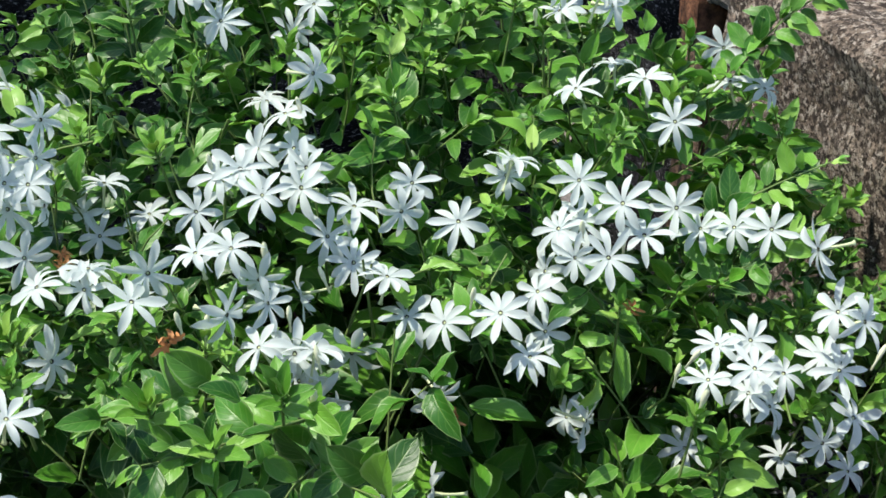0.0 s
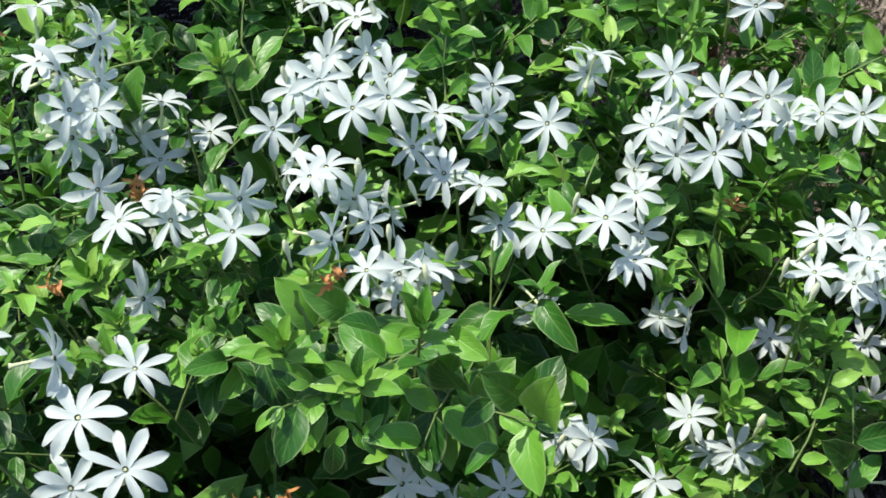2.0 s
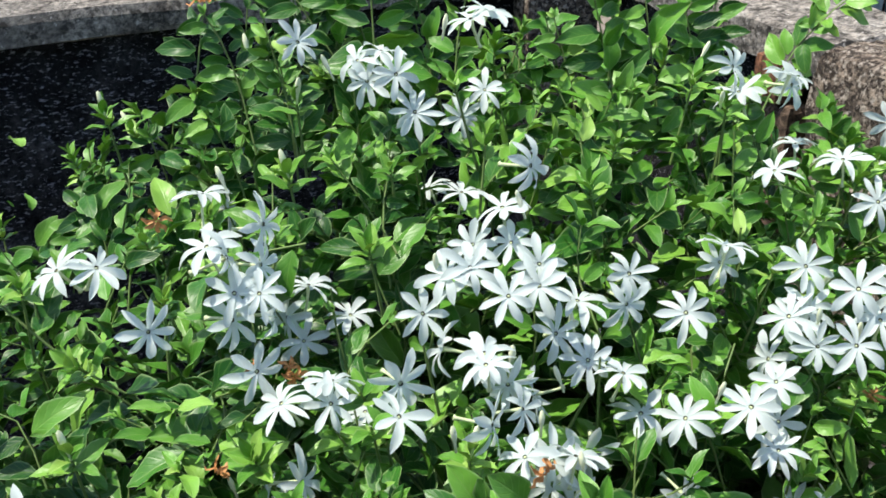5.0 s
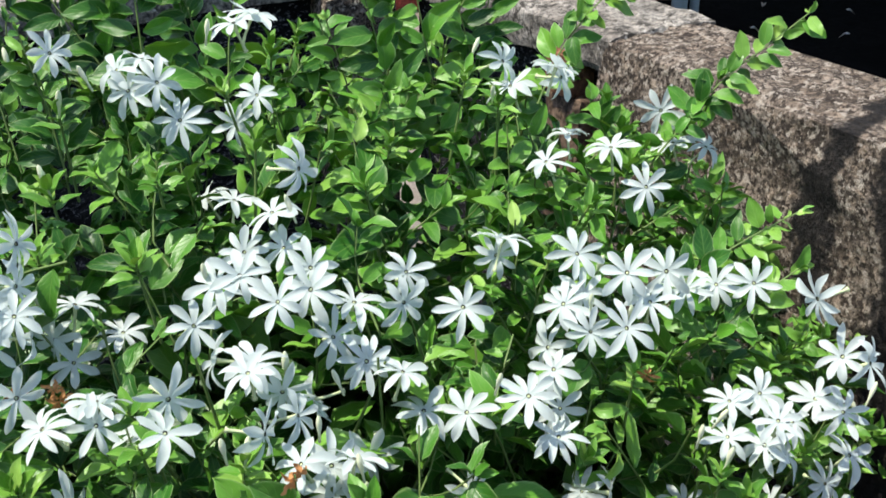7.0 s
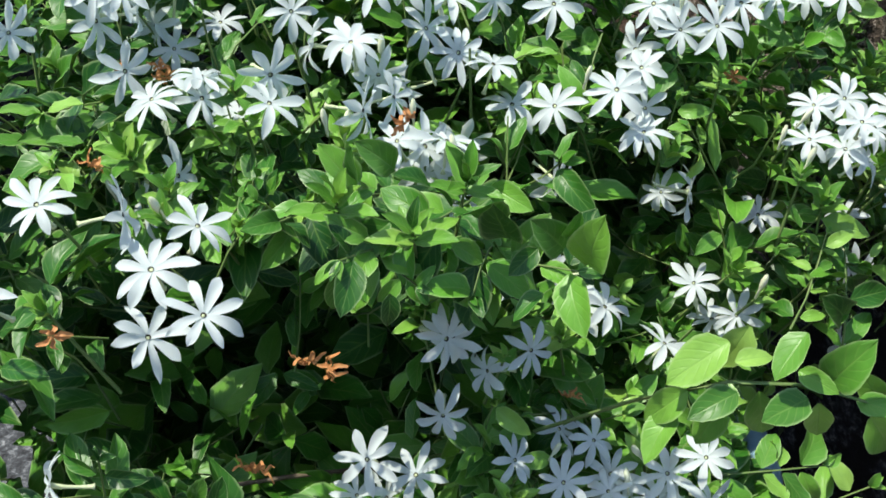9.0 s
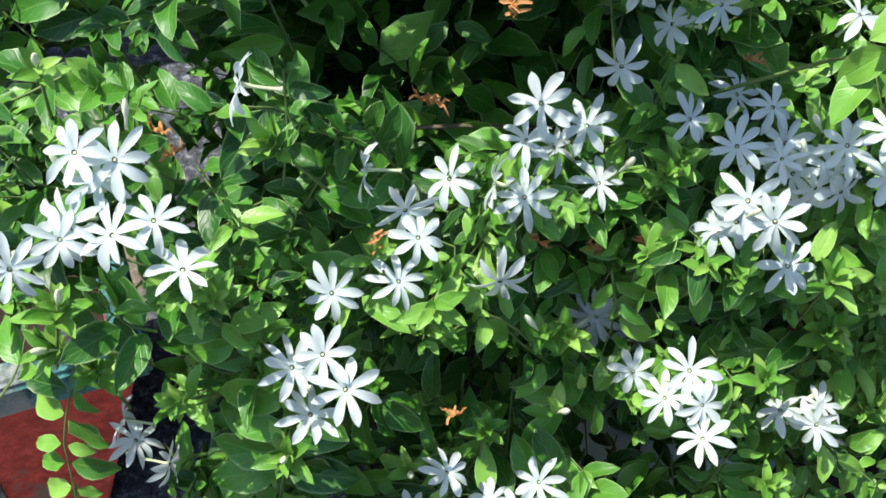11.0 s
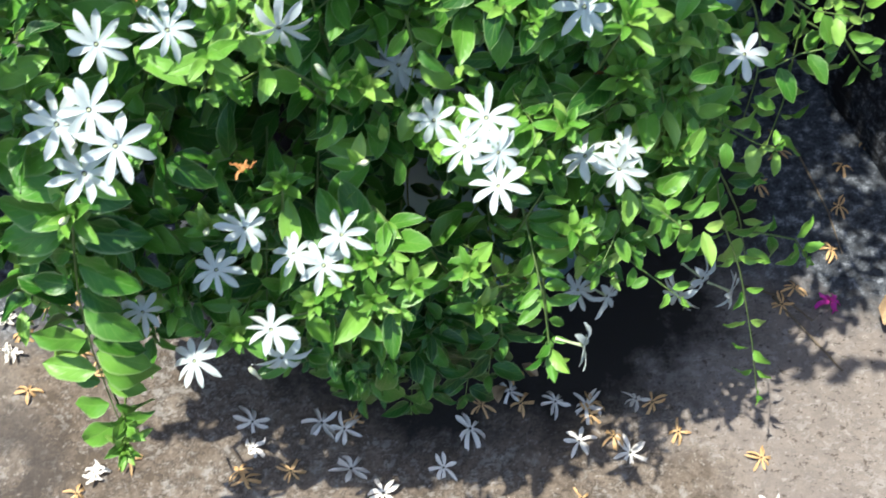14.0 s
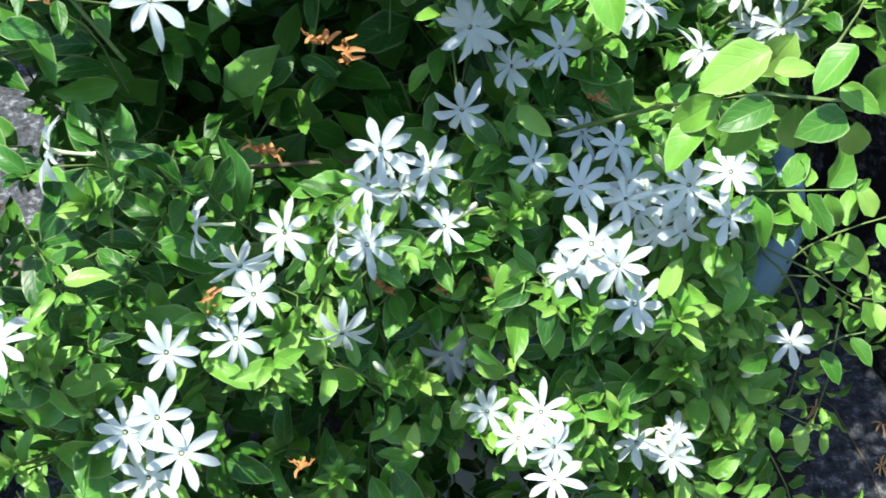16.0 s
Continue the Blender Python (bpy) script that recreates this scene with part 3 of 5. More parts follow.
STARS = [star_mesh(s, n) for s, n in enumerate((8, 9, 8, 9, 8, 7, 8, 9, 8, 10, 8, 9))]
TUBE_MESH = tube_mesh("flower_tube", ((0, 0, 0.0), (0.03, 0, -0.3), (0.05, 0.02, -0.7), (0.04, 0.03, -1.0), (0.04, 0.04, -1.08)), (0.085, 0.055, 0.045, 0.06, 0.10), TUBE, 6)


def flower_head(*rows):
    """Open flowers: place of the throat, tilt from upright and heading."""
    for x, y, z, tilt, heading in rows:
        n = facing(tilt, heading)
        blooms.append((Vector((x, y, z)), n))
        size = rng.uniform(0.0186, 0.0228)
        m = frame_of((x, y, z), n.orthogonal(), n, 1.0) @ pose(0, 0, 0, 0, 0, rng.uniform(0, 360)) @ Matrix.Scale(size, 4)
        fl = part("flower", STARS[rng.randrange(12)], BUSH, "white star flower with narrow petals", ROOT @ m)
        part("flower_tube", TUBE_MESH, fl, "thin pale green tube")


def wilted_mesh(seed):
    r = random.Random(seed)
    verts, faces = [], []
    for k in range(7):
        ang = 2 * math.pi * k / 7 + r.uniform(-0.3, 0.3)
        base, length, lean = len(verts), r.uniform(0.5, 0.95), r.uniform(-0.9, 0.5)
        for i in range(6):
            u = i / 5
            x = 0.05 + length * u * math.cos(lean * u)
            z = length * u * math.sin(lean * u * 1.4) + 0.12 * math.sin(u * 9 + k)
            w = 0.10 * (0.4 + math.sin(math.pi * u * 0.92))
            for s in (-1, 0, 1):
                y = s * w + 0.15 * math.sin(u * 5 + k * 2) * u
                verts.append((x * math.cos(ang) - y * math.sin(ang), x * math.sin(ang) + y * math.cos(ang), z + abs(s) * w * 0.9))
        for i in range(5):
            for j in range(2):
                q = base + i * 3 + j
                faces.append((q, q + 3, q + 4, q + 1))
    return verts, faces


WILTED = [mesh_of("wilted_flower", *wilted_mesh(s), [WILT]) for s in range(4)]


def wilted(*rows):
    for x, y, z in rows:
        n = Vector((rng.gauss(0, 0.5), -0.6 + rng.gauss(0, 0.3), rng.uniform(-0.8, 0.4))).normalized()
        part("wilted_flower", WILTED[rng.randrange(4)], BUSH, "shrivelled orange-brown flower", ROOT @ frame_of((x, y, z), n.orthogonal(), n, rng.uniform(0.0085, 0.0125)))


flower_head(
    (-0.169, 0.928, 1.062, 42, -56), (-0.152, 0.935, 1.067, 8, 135), (-0.162, 0.918, 1.050, 72, -13), (-0.141, 0.908, 1.058, 61, 7),
    (-0.075, 0.991, 1.018, 45, 9), (-0.093, 0.991, 0.996, 63, 21), (-0.087, 0.953, 1.085, 18, -72), (-0.073, 0.964, 1.088, 22, 104),
    (-0.209, 0.908, 1.082, 61, 34), (-0.128, 0.905, 1.031, 60, 0), (-0.340, 0.733, 0.994, 33, -51), (-0.315, 0.729, 0.998, 36, 56),
    (-0.261, 0.791, 1.018, 19, 180), (-0.282, 0.969, 0.929, 74, 82), (-0.255, 0.760, 0.996, 23, -45), (-0.238, 0.746, 0.971, 58, 2),
    (-0.223, 0.747, 0.970, 43, 19), (-0.242, 0.750, 0.950, 73, 54),
)
flower_head(
    (-0.201, 0.818, 0.938, 13, 117), (-0.174, 0.826, 0.910, 13, 27), (-0.205, 0.805, 0.902, 59, 12), (-0.288, 0.724, 0.957, 79, 36),
    (-0.313, 0.547, 0.951, 61, 31), (-0.276, 0.523, 0.910, 40, -63), (-0.247, 0.561, 0.940, 28, -22), (-0.223, 0.782, 1.001, 75, 70),
    (-0.243, 0.755, 0.991, 70, 94), (-0.224, 0.767, 0.980, 79, 64), (-0.216, 0.815, 0.915, 83, -41), (-0.217, 0.751, 0.953, 94, 91),
    (-0.069, 0.833, 0.988, 13, -27), (-0.095, 0.889, 0.975, 6, 90), (-0.119, 0.971, 0.944, 27, -90), (-0.089, 0.826, 0.964, 57, -11),
    (-0.063, 0.826, 0.965, 36, -7), (-0.047, 0.788, 0.968, 60, -12),
)
flower_head(
    (-0.092, 0.787, 0.966, 45, 17), (-0.048, 0.773, 0.960, 60, -18), (-0.019, 0.805, 0.931, 13, 63), (-0.069, 0.750, 0.965, 51, -12),
    (-0.123, 0.777, 0.938, 53, 18), (0.019, 0.829, 0.939, 51, 19), (-0.035, 0.784, 0.918, 55, 15), (-0.015, 0.768, 0.907, 54, 8),
    (0.008, 0.764, 0.899, 18, 72), (-0.050, 0.844, 1.014, 80, 60), (-0.107, 0.787, 0.961, 33, -26), (0.014, 0.804, 0.929, 84, 24),
    (-0.050, 0.759, 0.887, 98, -78), (-0.178, 0.714, 0.927, 8, 135), (-0.178, 0.703, 0.918, 57, 14), (-0.207, 0.699, 0.921, 30, -59),
    (-0.161, 0.749, 0.881, 6, 0), (-0.136, 0.672, 0.929, 33, 39),
)
flower_head(
    (-0.220, 0.692, 0.849, 59, -63), (-0.191, 0.528, 0.920, 27, -9), (-0.166, 0.505, 0.908, 34, 27), (-0.171, 0.563, 0.920, 21, 50),
    (-0.194, 0.506, 0.896, 42, 41), (-0.087, 0.656, 0.973, 13, -27), (-0.030, 0.694, 0.884, 16, 135), (-0.085, 0.721, 0.941, 25, 11),
    (-0.136, 0.706, 0.930, 79, 26), (-0.225, 0.726, 0.927, 67, 26), (-0.110, 0.761, 0.921, 73, -89), (-0.070, 0.726, 0.916, 93, -5),
    (-0.082, 0.685, 0.914, 88, 72), (-0.195, 0.674, 0.882, 70, 63), (-0.205, 0.552, 0.937, 80, 95), (0.054, 0.800, 0.924, 45, 3),
    (0.048, 0.748, 0.874, 42, -32), (0.021, 0.760, 0.870, 24, 3),
)
flower_head(
    (0.086, 0.735, 0.891, 36, -14), (0.116, 0.768, 0.857, 55, -10), (0.106, 0.731, 0.860, 27, -27), (0.115, 0.803, 0.885, 65, -57),
    (0.110, 0.766, 0.890, 47, -32), (0.134, 0.766, 0.917, 74, -26), (0.155, 0.756, 0.923, 47, 13), (0.138, 0.803, 0.925, 45, -5),
    (0.165, 0.792, 0.945, 50, -31), (0.136, 0.816, 0.950, 50, 3), (0.089, 0.845, 0.951, 20, 146), (0.085, 0.845, 0.939, 64, 7),
    (0.123, 0.797, 0.922, 46, -42), (0.145, 0.738, 0.805, 95, 68), (0.045, 0.723, 0.832, 98, 33), (0.133, 0.762, 0.790, 67, -39),
    (0.224, 0.834, 0.906, 42, -18), (0.248, 0.837, 0.906, 45, -23),
)
flower_head(
    (0.230, 0.751, 0.862, 25, -19), (0.249, 0.715, 0.868, 32, -14), (0.251, 0.733, 0.836, 43, -55), (0.308, 0.779, 0.838, 29, -39),
    (0.303, 0.743, 0.895, 50, -45), (0.317, 0.732, 0.895, 61, 45), (0.224, 0.734, 0.845, 30, -19), (0.165, 0.962, 0.982, 8, -135),
    (0.184, 0.908, 0.990, 10, -34), (0.257, 0.976, 0.964, 18, -72), (0.283, 0.970, 0.961, 36, 59), (0.151, 0.953, 1.040, 24, 117),
    (0.121, 0.978, 1.019, 22, -76), (0.134, 0.905, 0.983, 24, -63), (0.206, 0.886, 0.966, 53, -6), (0.180, 0.785, 0.925, 26, -7),
    (0.272, 0.826, 0.911, 57, -19), (0.252, 0.753, 0.865, 44, -2),
)
flower_head(
    (0.116, 0.986, 1.037, 64, 49), (0.253, 1.000, 0.984, 70, -20), (0.205, 0.826, 0.926, 60, -13), (0.290, 0.763, 0.930, 94, -76),
    (0.275, 0.746, 0.844, 29, 15), (0.265, 0.730, 0.828, 41, 71), (0.310, 0.743, 0.850, 48, -10), (0.330, 0.760, 0.800, 39, 32),
    (0.309, 0.750, 0.785, 75, 16), (0.342, 0.788, 0.731, 46, 35), (0.162, 0.982, 1.023, 82, 41), (0.061, 0.686, 0.750, 32, -8),
    (0.076, 0.678, 0.755, 35, 72), (0.165, 0.708, 0.712, 14, -50), (0.146, 0.704, 0.750, 29, -23), (0.118, 0.668, 0.727, 27, 79),
    (0.223, 0.795, 0.741, 32, -2), (0.295, 0.799, 0.734, 18, -18),
)
flower_head(
    (0.303, 0.784, 0.692, 103, 0), (0.016, 0.624, 0.768, 68, 23), (-0.011, 0.625, 0.752, 68, -67), (-0.043, 0.576, 0.823, 71, 31),
    (-0.042, 0.607, 0.733, 79, -8), (0.012, 0.686, 0.783, 97, 77), (0.177, 0.693, 0.727, 53, -24), (0.045, 0.689, 0.776, 93, -87),
    (0.279, 0.726, 0.662, 84, -86), (-0.034, 0.620, 0.788, 88, -32), (-0.092, 0.584, 0.722, 43, -19), (-0.061, 0.597, 0.691, 29, -10),
    (-0.081, 0.601, 0.667, 39, 77), (-0.100, 0.585, 0.689, 16, -28), (-0.147, 0.522, 0.717, 34, -28), (-0.101, 0.550, 0.673, 43, -11),
    (-0.052, 0.575, 0.661, 24, 27), (0.039, 0.629, 0.691, 37, 42),
)
flower_head(
    (0.003, 0.593, 0.702, 44, 38), (0.034, 0.583, 0.688, 29, -20), (0.058, 0.608, 0.699, 33, 19), (0.068, 0.594, 0.681, 48, -6),
    (0.100, 0.576, 0.697, 50, -10), (0.122, 0.571, 0.714, 31, -19), (0.095, 0.575, 0.677, 30, -8), (0.073, 0.579, 0.668, 40, -59),
    (0.037, 0.543, 0.680, 36, 1), (0.063, 0.578, 0.682, 30, -55), (0.025, 0.551, 0.644, 30, -40), (0.036, 0.552, 0.651, 60, 4),
    (0.052, 0.528, 0.678, 58, -22), (0.084, 0.565, 0.670, 81, 27), (0.100, 0.563, 0.669, 83, 11), (0.072, 0.539, 0.623, 35, -1),
    (-0.119, 0.558, 0.677, 82, -93), (0.123, 0.556, 0.689, 63, 22),
)
flower_head(
    (-0.339, 0.465, 0.791, 31, 0), (-0.320, 0.467, 0.784, 42, 14), (-0.301, 0.448, 0.758, 27, 37), (-0.321, 0.438, 0.757, 30, -31),
    (-0.369, 0.414, 0.757, 62, 13), (-0.286, 0.431, 0.738, 8, 45), (-0.374, 0.480, 0.487, 30, 79), (-0.217, 0.476, 0.665, 40, 16),
    (-0.165, 0.493, 0.697, 36, 25), (-0.177, 0.481, 0.671, 37, 35), (-0.238, 0.433, 0.648, 35, 60), (-0.220, 0.440, 0.652, 35, 9),
    (-0.206, 0.423, 0.641, 31, 20), (-0.230, 0.425, 0.610, 28, 59), (-0.202, 0.423, 0.349, 16, -45), (-0.236, 0.444, 0.392, 18, 77),
    (-0.252, 0.488, 0.819, 73, -80), (-0.454, 0.565, 0.485, 77, 21),
)
flower_head(
    (-0.383, 0.493, 0.495, 68, -87), (-0.349, 0.467, 0.478, 85, 80), (-0.265, 0.449, 0.397, 93, -35), (-0.116, 0.493, 0.659, 97, 4),
    (-0.173, 0.507, 0.706, 77, 15), (-0.197, 0.528, 0.718, 85, -84), (-0.044, 0.561, 0.538, 64, -14), (-0.010, 0.563, 0.509, 8, 135),
    (-0.021, 0.513, 0.538, 36, -15), (0.011, 0.491, 0.571, 24, -7), (-0.001, 0.492, 0.537, 22, -17), (0.018, 0.450, 0.553, 21, -68),
    (0.090, 0.515, 0.490, 28, -68), (0.118, 0.517, 0.495, 13, 63), (-0.149, 0.447, 0.508, 27, 59), (-0.085, 0.456, 0.483, 36, -28),
    (-0.173, 0.442, 0.460, 19, -4), (-0.119, 0.451, 0.465, 8, -37),
)
flower_head(
    (-0.098, 0.443, 0.463, 22, 9), (-0.133, 0.393, 0.464, 12, 151), (0.110, 0.504, 0.303, 40, -37), (0.133, 0.496, 0.307, 77, 45),
    (0.103, 0.436, 0.338, 84, 72), (-0.043, 0.576, 0.515, 49, -31), (-0.128, 0.387, 0.433, 75, 10), (0.018, 0.469, 0.564, 48, 22),
    (0.112, 0.500, 0.496, 60, -30), (0.198, 0.560, 0.549, 20, 0), (-0.062, 0.680, 0.894, 30, -40), (-0.044, 0.704, 0.853, 60, -30),
    (-0.044, 0.697, 0.879, 51, 25), (-0.016, 0.747, 0.848, 91, -11), (-0.022, 0.706, 0.821, 68, 69), (-0.062, 0.710, 0.908, 64, 67),
    (-0.030, 0.698, 0.845, 91, -17), (-0.347, 0.448, 0.756, 50, -20),
)
flower_head(
    (-0.332, 0.466, 0.770, 30, 10), (-0.351, 0.440, 0.751, 47, 18), (0.230, 0.533, 0.267, 75, 35), (0.265, 0.538, 0.230, 80, 60),
    (0.209, 0.522, 0.259, 88, -50),
)
wilted(
    (-0.066, 0.535, 0.992), (-0.233, 0.491, 0.913), (-0.238, 0.654, 0.905), (-0.203, 0.734, 0.918), (-0.289, 0.779, 1.005),
    (0.173, 0.760, 0.883), (-0.144, 0.458, 0.566), (-0.091, 0.540, 0.645), (-0.051, 0.565, 0.609), (-0.018, 0.563, 0.619),
    (-0.190, 0.491, 0.696), (0.105, 0.568, 0.523), (0.147, 0.575, 0.493), (0.064, 0.503, 0.324), (-0.111, 0.603, 0.783),
    (-0.158, 0.567, 0.738), (-0.018, 0.570, 0.612), (0.047, 0.634, 0.717), (-0.321, 0.541, 0.737), (-0.308, 0.518, 0.741),
    (-0.272, 0.908, 1.113), (-0.229, 0.734, 0.925), (-0.207, 0.743, 0.920), (0.059, 0.696, 0.833), (-0.164, 0.569, 0.739),
    (-0.122, 0.550, 0.837),
)

# ---- foliage round the flower heads ----
HEART = Vector((-0.02, 0.98, 0.34))
SHELL = [((p - HEART).normalized(), (p - HEART).length) for p, n in blooms]
for rim in ((-0.48, 0.60, 0.86), (-0.50, 0.72, 0.93), (-0.52, 0.85, 0.98), (-0.46, 0.98, 1.00), (-0.30, 1.08, 1.04), (-0.10, 1.10, 1.06), (0.10, 1.06, 1.03), (0.24, 1.02, 0.97),
            (-0.47, 0.54, 0.70), (-0.44, 0.52, 0.56), (0.32, 0.86, 0.80), (0.25, 0.73, 0.63), (0.22, 0.62, 0.50), (0.22, 0.57, 0.37), (-0.44, 0.46, 0.78), (-0.40, 0.43, 0.70), (-0.05, 0.42, 0.34), (-0.30, 0.46, 0.38), (0.05, 0.46, 0.36), (0.18, 0.54, 0.40)):
    rim = Vector(rim) - HEART
    SHELL.append((rim.normalized(), rim.length))
DIRS = np.array([tuple(d) for d, r in SHELL])
REACH = np.array([r for d, r in SHELL])
BLOOM_P = np.array([tuple(p) for p, n in blooms])
BLOOM_N = np.array([tuple(n) for p, n in blooms])
GAPS = ((Vector((-0.40, 0.86, 0.985)), 0.07), (Vector((-0.46, 0.94, 0.95)), 0.09), (Vector((-0.35, 0.90, 0.97)), 0.06), (Vector((-0.52, 0.86, 0.97)), 0.08), (Vector((-0.13, 0.60, 0.80)), 0.075), (Vector((-0.20, 0.57, 0.80)), 0.055), (Vector((0.01, 0.72, 0.82)), 0.05), (Vector((0.07, 0.73, 0.80)), 0.05), (Vector((0.20, 0.80, 0.76)), 0.05))


def outside(p):
    """In the open air beside the pot or before the planter."""
    if p.z < 0.70 and p.y < 0.95 and p.x > 0.200 + 0.21 * (p.y - 0.58) - 0.228 * (p.z - 0.515) + 0.03 * noise.noise(p * 22.0):
        return True
    return p.x < -0.365 and p.z < 0.57


def reach(d):
    c = np.clip(DIRS @ np.array(tuple(d)), -1, 1)
    a = np.arccos(c)
    w = np.exp(-(a / 0.11) ** 2) + 0.02 * np.exp(-(a / 0.35) ** 2) + 1e-7
    return float((w * REACH).sum() / w.sum())


# the dense older growth inside the crown
for k in range(5200):
    d = Vector((rng.gauss(0, 1), rng.gauss(0, 1), rng.gauss(0, 1))).normalized()
    if d.z < -0.3:
        continue
    tip = HEART + d * ((reach(d) if d.y < 0.3 else 0.36) * rng.uniform(0.22, 0.74))
    if tip.z < 0.34:
        continue
    grow = (d + Vector((rng.gauss(0, 0.6), rng.gauss(0, 0.6), rng.gauss(0, 0.6)))).normalized()
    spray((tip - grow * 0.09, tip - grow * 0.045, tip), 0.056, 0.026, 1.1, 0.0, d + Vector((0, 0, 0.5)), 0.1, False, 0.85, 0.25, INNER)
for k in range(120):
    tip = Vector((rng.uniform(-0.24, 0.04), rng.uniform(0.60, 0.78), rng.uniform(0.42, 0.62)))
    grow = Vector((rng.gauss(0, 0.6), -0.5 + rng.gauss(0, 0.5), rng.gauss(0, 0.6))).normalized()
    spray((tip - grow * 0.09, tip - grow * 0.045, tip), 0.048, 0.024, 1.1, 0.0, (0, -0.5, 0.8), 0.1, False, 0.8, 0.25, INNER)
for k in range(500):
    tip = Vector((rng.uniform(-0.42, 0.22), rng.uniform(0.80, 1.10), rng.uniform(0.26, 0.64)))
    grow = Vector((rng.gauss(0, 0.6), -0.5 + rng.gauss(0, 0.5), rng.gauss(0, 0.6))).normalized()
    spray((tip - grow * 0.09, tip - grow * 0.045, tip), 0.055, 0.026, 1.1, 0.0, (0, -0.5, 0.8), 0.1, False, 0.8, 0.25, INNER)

# the far side of the crown
back = 0
while back < 420:
    d = Vector((rng.gauss(0, 1), abs(rng.gauss(0, 1)), rng.gauss(0, 1))).normalized()
    if d.y < 0.25 or d.z < -0.2:
        continue
    tip = HEART + d * min(0.42, reach(d)) * rng.uniform(0.7, 1.0)
    grow = (d + Vector((rng.gauss(0, 0.5), rng.gauss(0, 0.5), rng.gauss(0, 0.5)))).normalized()
    back += 1
    if tip.z > 0.99:
        continue
    spray((tip - grow * 0.09, tip - grow * 0.045, tip), 0.05, 0.020, 1.1, 0.1, d + Vector((0, 0, 0.6)), 0.1, False, 0.8)

made = 0
while made < 1500:
    d = Vector((rng.gauss(0, 1), rng.gauss(0, 1), rng.gauss(0, 1))).normalized()
    if d.y > 0.30 or d.z < -0.22 or abs(d.x) > 0.93:
        continue
    r = reach(d)
    deep = rng.choice((0.0, 0.0, 0.0, 0.01, 0.03, 0.05, 0.08, 0.13))
    tip = HEART + d * (r - 0.012 - deep - abs(rng.gauss(0, 0.012)))
    if tip.z < 0.27 + 0.10 * max(0.0, min(1.0, (tip.x - 0.0) / 0.1)) or tip.y > 1.32:
        continue
    if deep < 0.1 and noise.noise(tip * 15.0) < -0.07:
        continue
    if deep < 0.1 and any((tip - c).length < q for c, q in GAPS) and rng.random() < 0.9:
        continue
    grow = (d * 0.7 + Vector((rng.gauss(0, 0.45), rng.gauss(0, 0.35), 0.30 + rng.gauss(0, 0.4)))).normalized()
    length = rng.uniform(0.055, 0.105)
    root = tip - grow * length
    bend = Vector((rng.gauss(0, 0.008), rng.gauss(0, 0.008), rng.gauss(0, 0.008)))
    spray((root, root.lerp(tip, 0.5) + bend, tip), size=rng.choice((0.029, 0.035, 0.041, 0.047)) * rng.uniform(0.92, 1.08), gap=rng.uniform(0.016, 0.023), spread=rng.uniform(0.85, 1.2),
          tip_young=rng.choice((0.1, 0.3, 0.6, 0.9)) if deep < 0.03 else 0.1, up=d * 0.6 + Vector((0, 0, 0.7)), start=0.12, taper=rng.uniform(0.4, 0.75))
    made += 1

# pale shoot tips all over the surface
BUD_MESH = lathe_mesh("bud", ((0.0, 0.0), (0.0010, 0.001), (0.0011, 0.010), (0.0020, 0.014), (0.0024, 0.019), (0.0016, 0.024), (0.0, 0.026)), BUD, 8)
tips = 0
while tips < 230:
    d = Vector((rng.gauss(-0.15, 1), rng.gauss(0, 1), rng.gauss(0, 1))).normalized()
    if d.y > 0.30 or d.z < -0.10 or abs(d.x) > 0.93:
        continue
    p = HEART + d * (reach(d) - rng.uniform(0.008, 0.03))
    grow = d * 0.5 + Vector((rng.gauss(0, 0.25), rng.gauss(-0.1, 0.2), 0.8))
    if p.z < 0.36 or outside(p) or any((p - g).length < q for g, q in GAPS):
        continue
    rosette(p, grow, rng.randrange(8, 14), rng.uniform(0.018, 0.028), rng.uniform(0.6, 1.0))
    if tips % 5 == 0:
        part("bud", BUD_MESH, BUSH, "slender pale flower bud", ROOT @ frame_of(p + grow.normalized() * 0.01, grow.orthogonal(), grow + Vector((rng.gauss(0, 0.3), rng.gauss(0, 0.3), 0))))
    tips += 1

for p, n in blooms[::6]:
    if outside(p):
        continue
    grow = Vector((rng.gauss(0, 0.35), rng.gauss(-0.15, 0.3), 1.0)).normalized()
    q = p + Vector((rng.choice((-1, 1)) * rng.uniform(0.012, 0.026), rng.gauss(0, 0.014), rng.uniform(-0.016, 0.002)))
    part("bud", BUD_MESH, BUSH, "slender pale flower bud", ROOT @ frame_of(q, grow.orthogonal(), grow, 0.82))
# the shoots that stand out from the mass
# the broad-leaved twig over the pot
broad_leaves((
    (0.110, 0.538, 0.839, 0.071, 0.531, 0.817), (0.122, 0.542, 0.846, 0.105, 0.541, 0.806), (0.092, 0.541, 0.802, 0.058, 0.539, 0.774),
    (0.114, 0.524, 0.814, 0.080, 0.510, 0.810), (0.117, 0.546, 0.785, 0.096, 0.537, 0.753), (0.088, 0.545, 0.782, 0.058, 0.522, 0.763),
    (0.152, 0.534, 0.845, 0.125, 0.515, 0.827), (0.132, 0.536, 0.802, 0.138, 0.525, 0.762), (0.155, 0.523, 0.806, 0.119, 0.504, 0.809),
), 0.75, (-0.12, -0.55, 0.83))
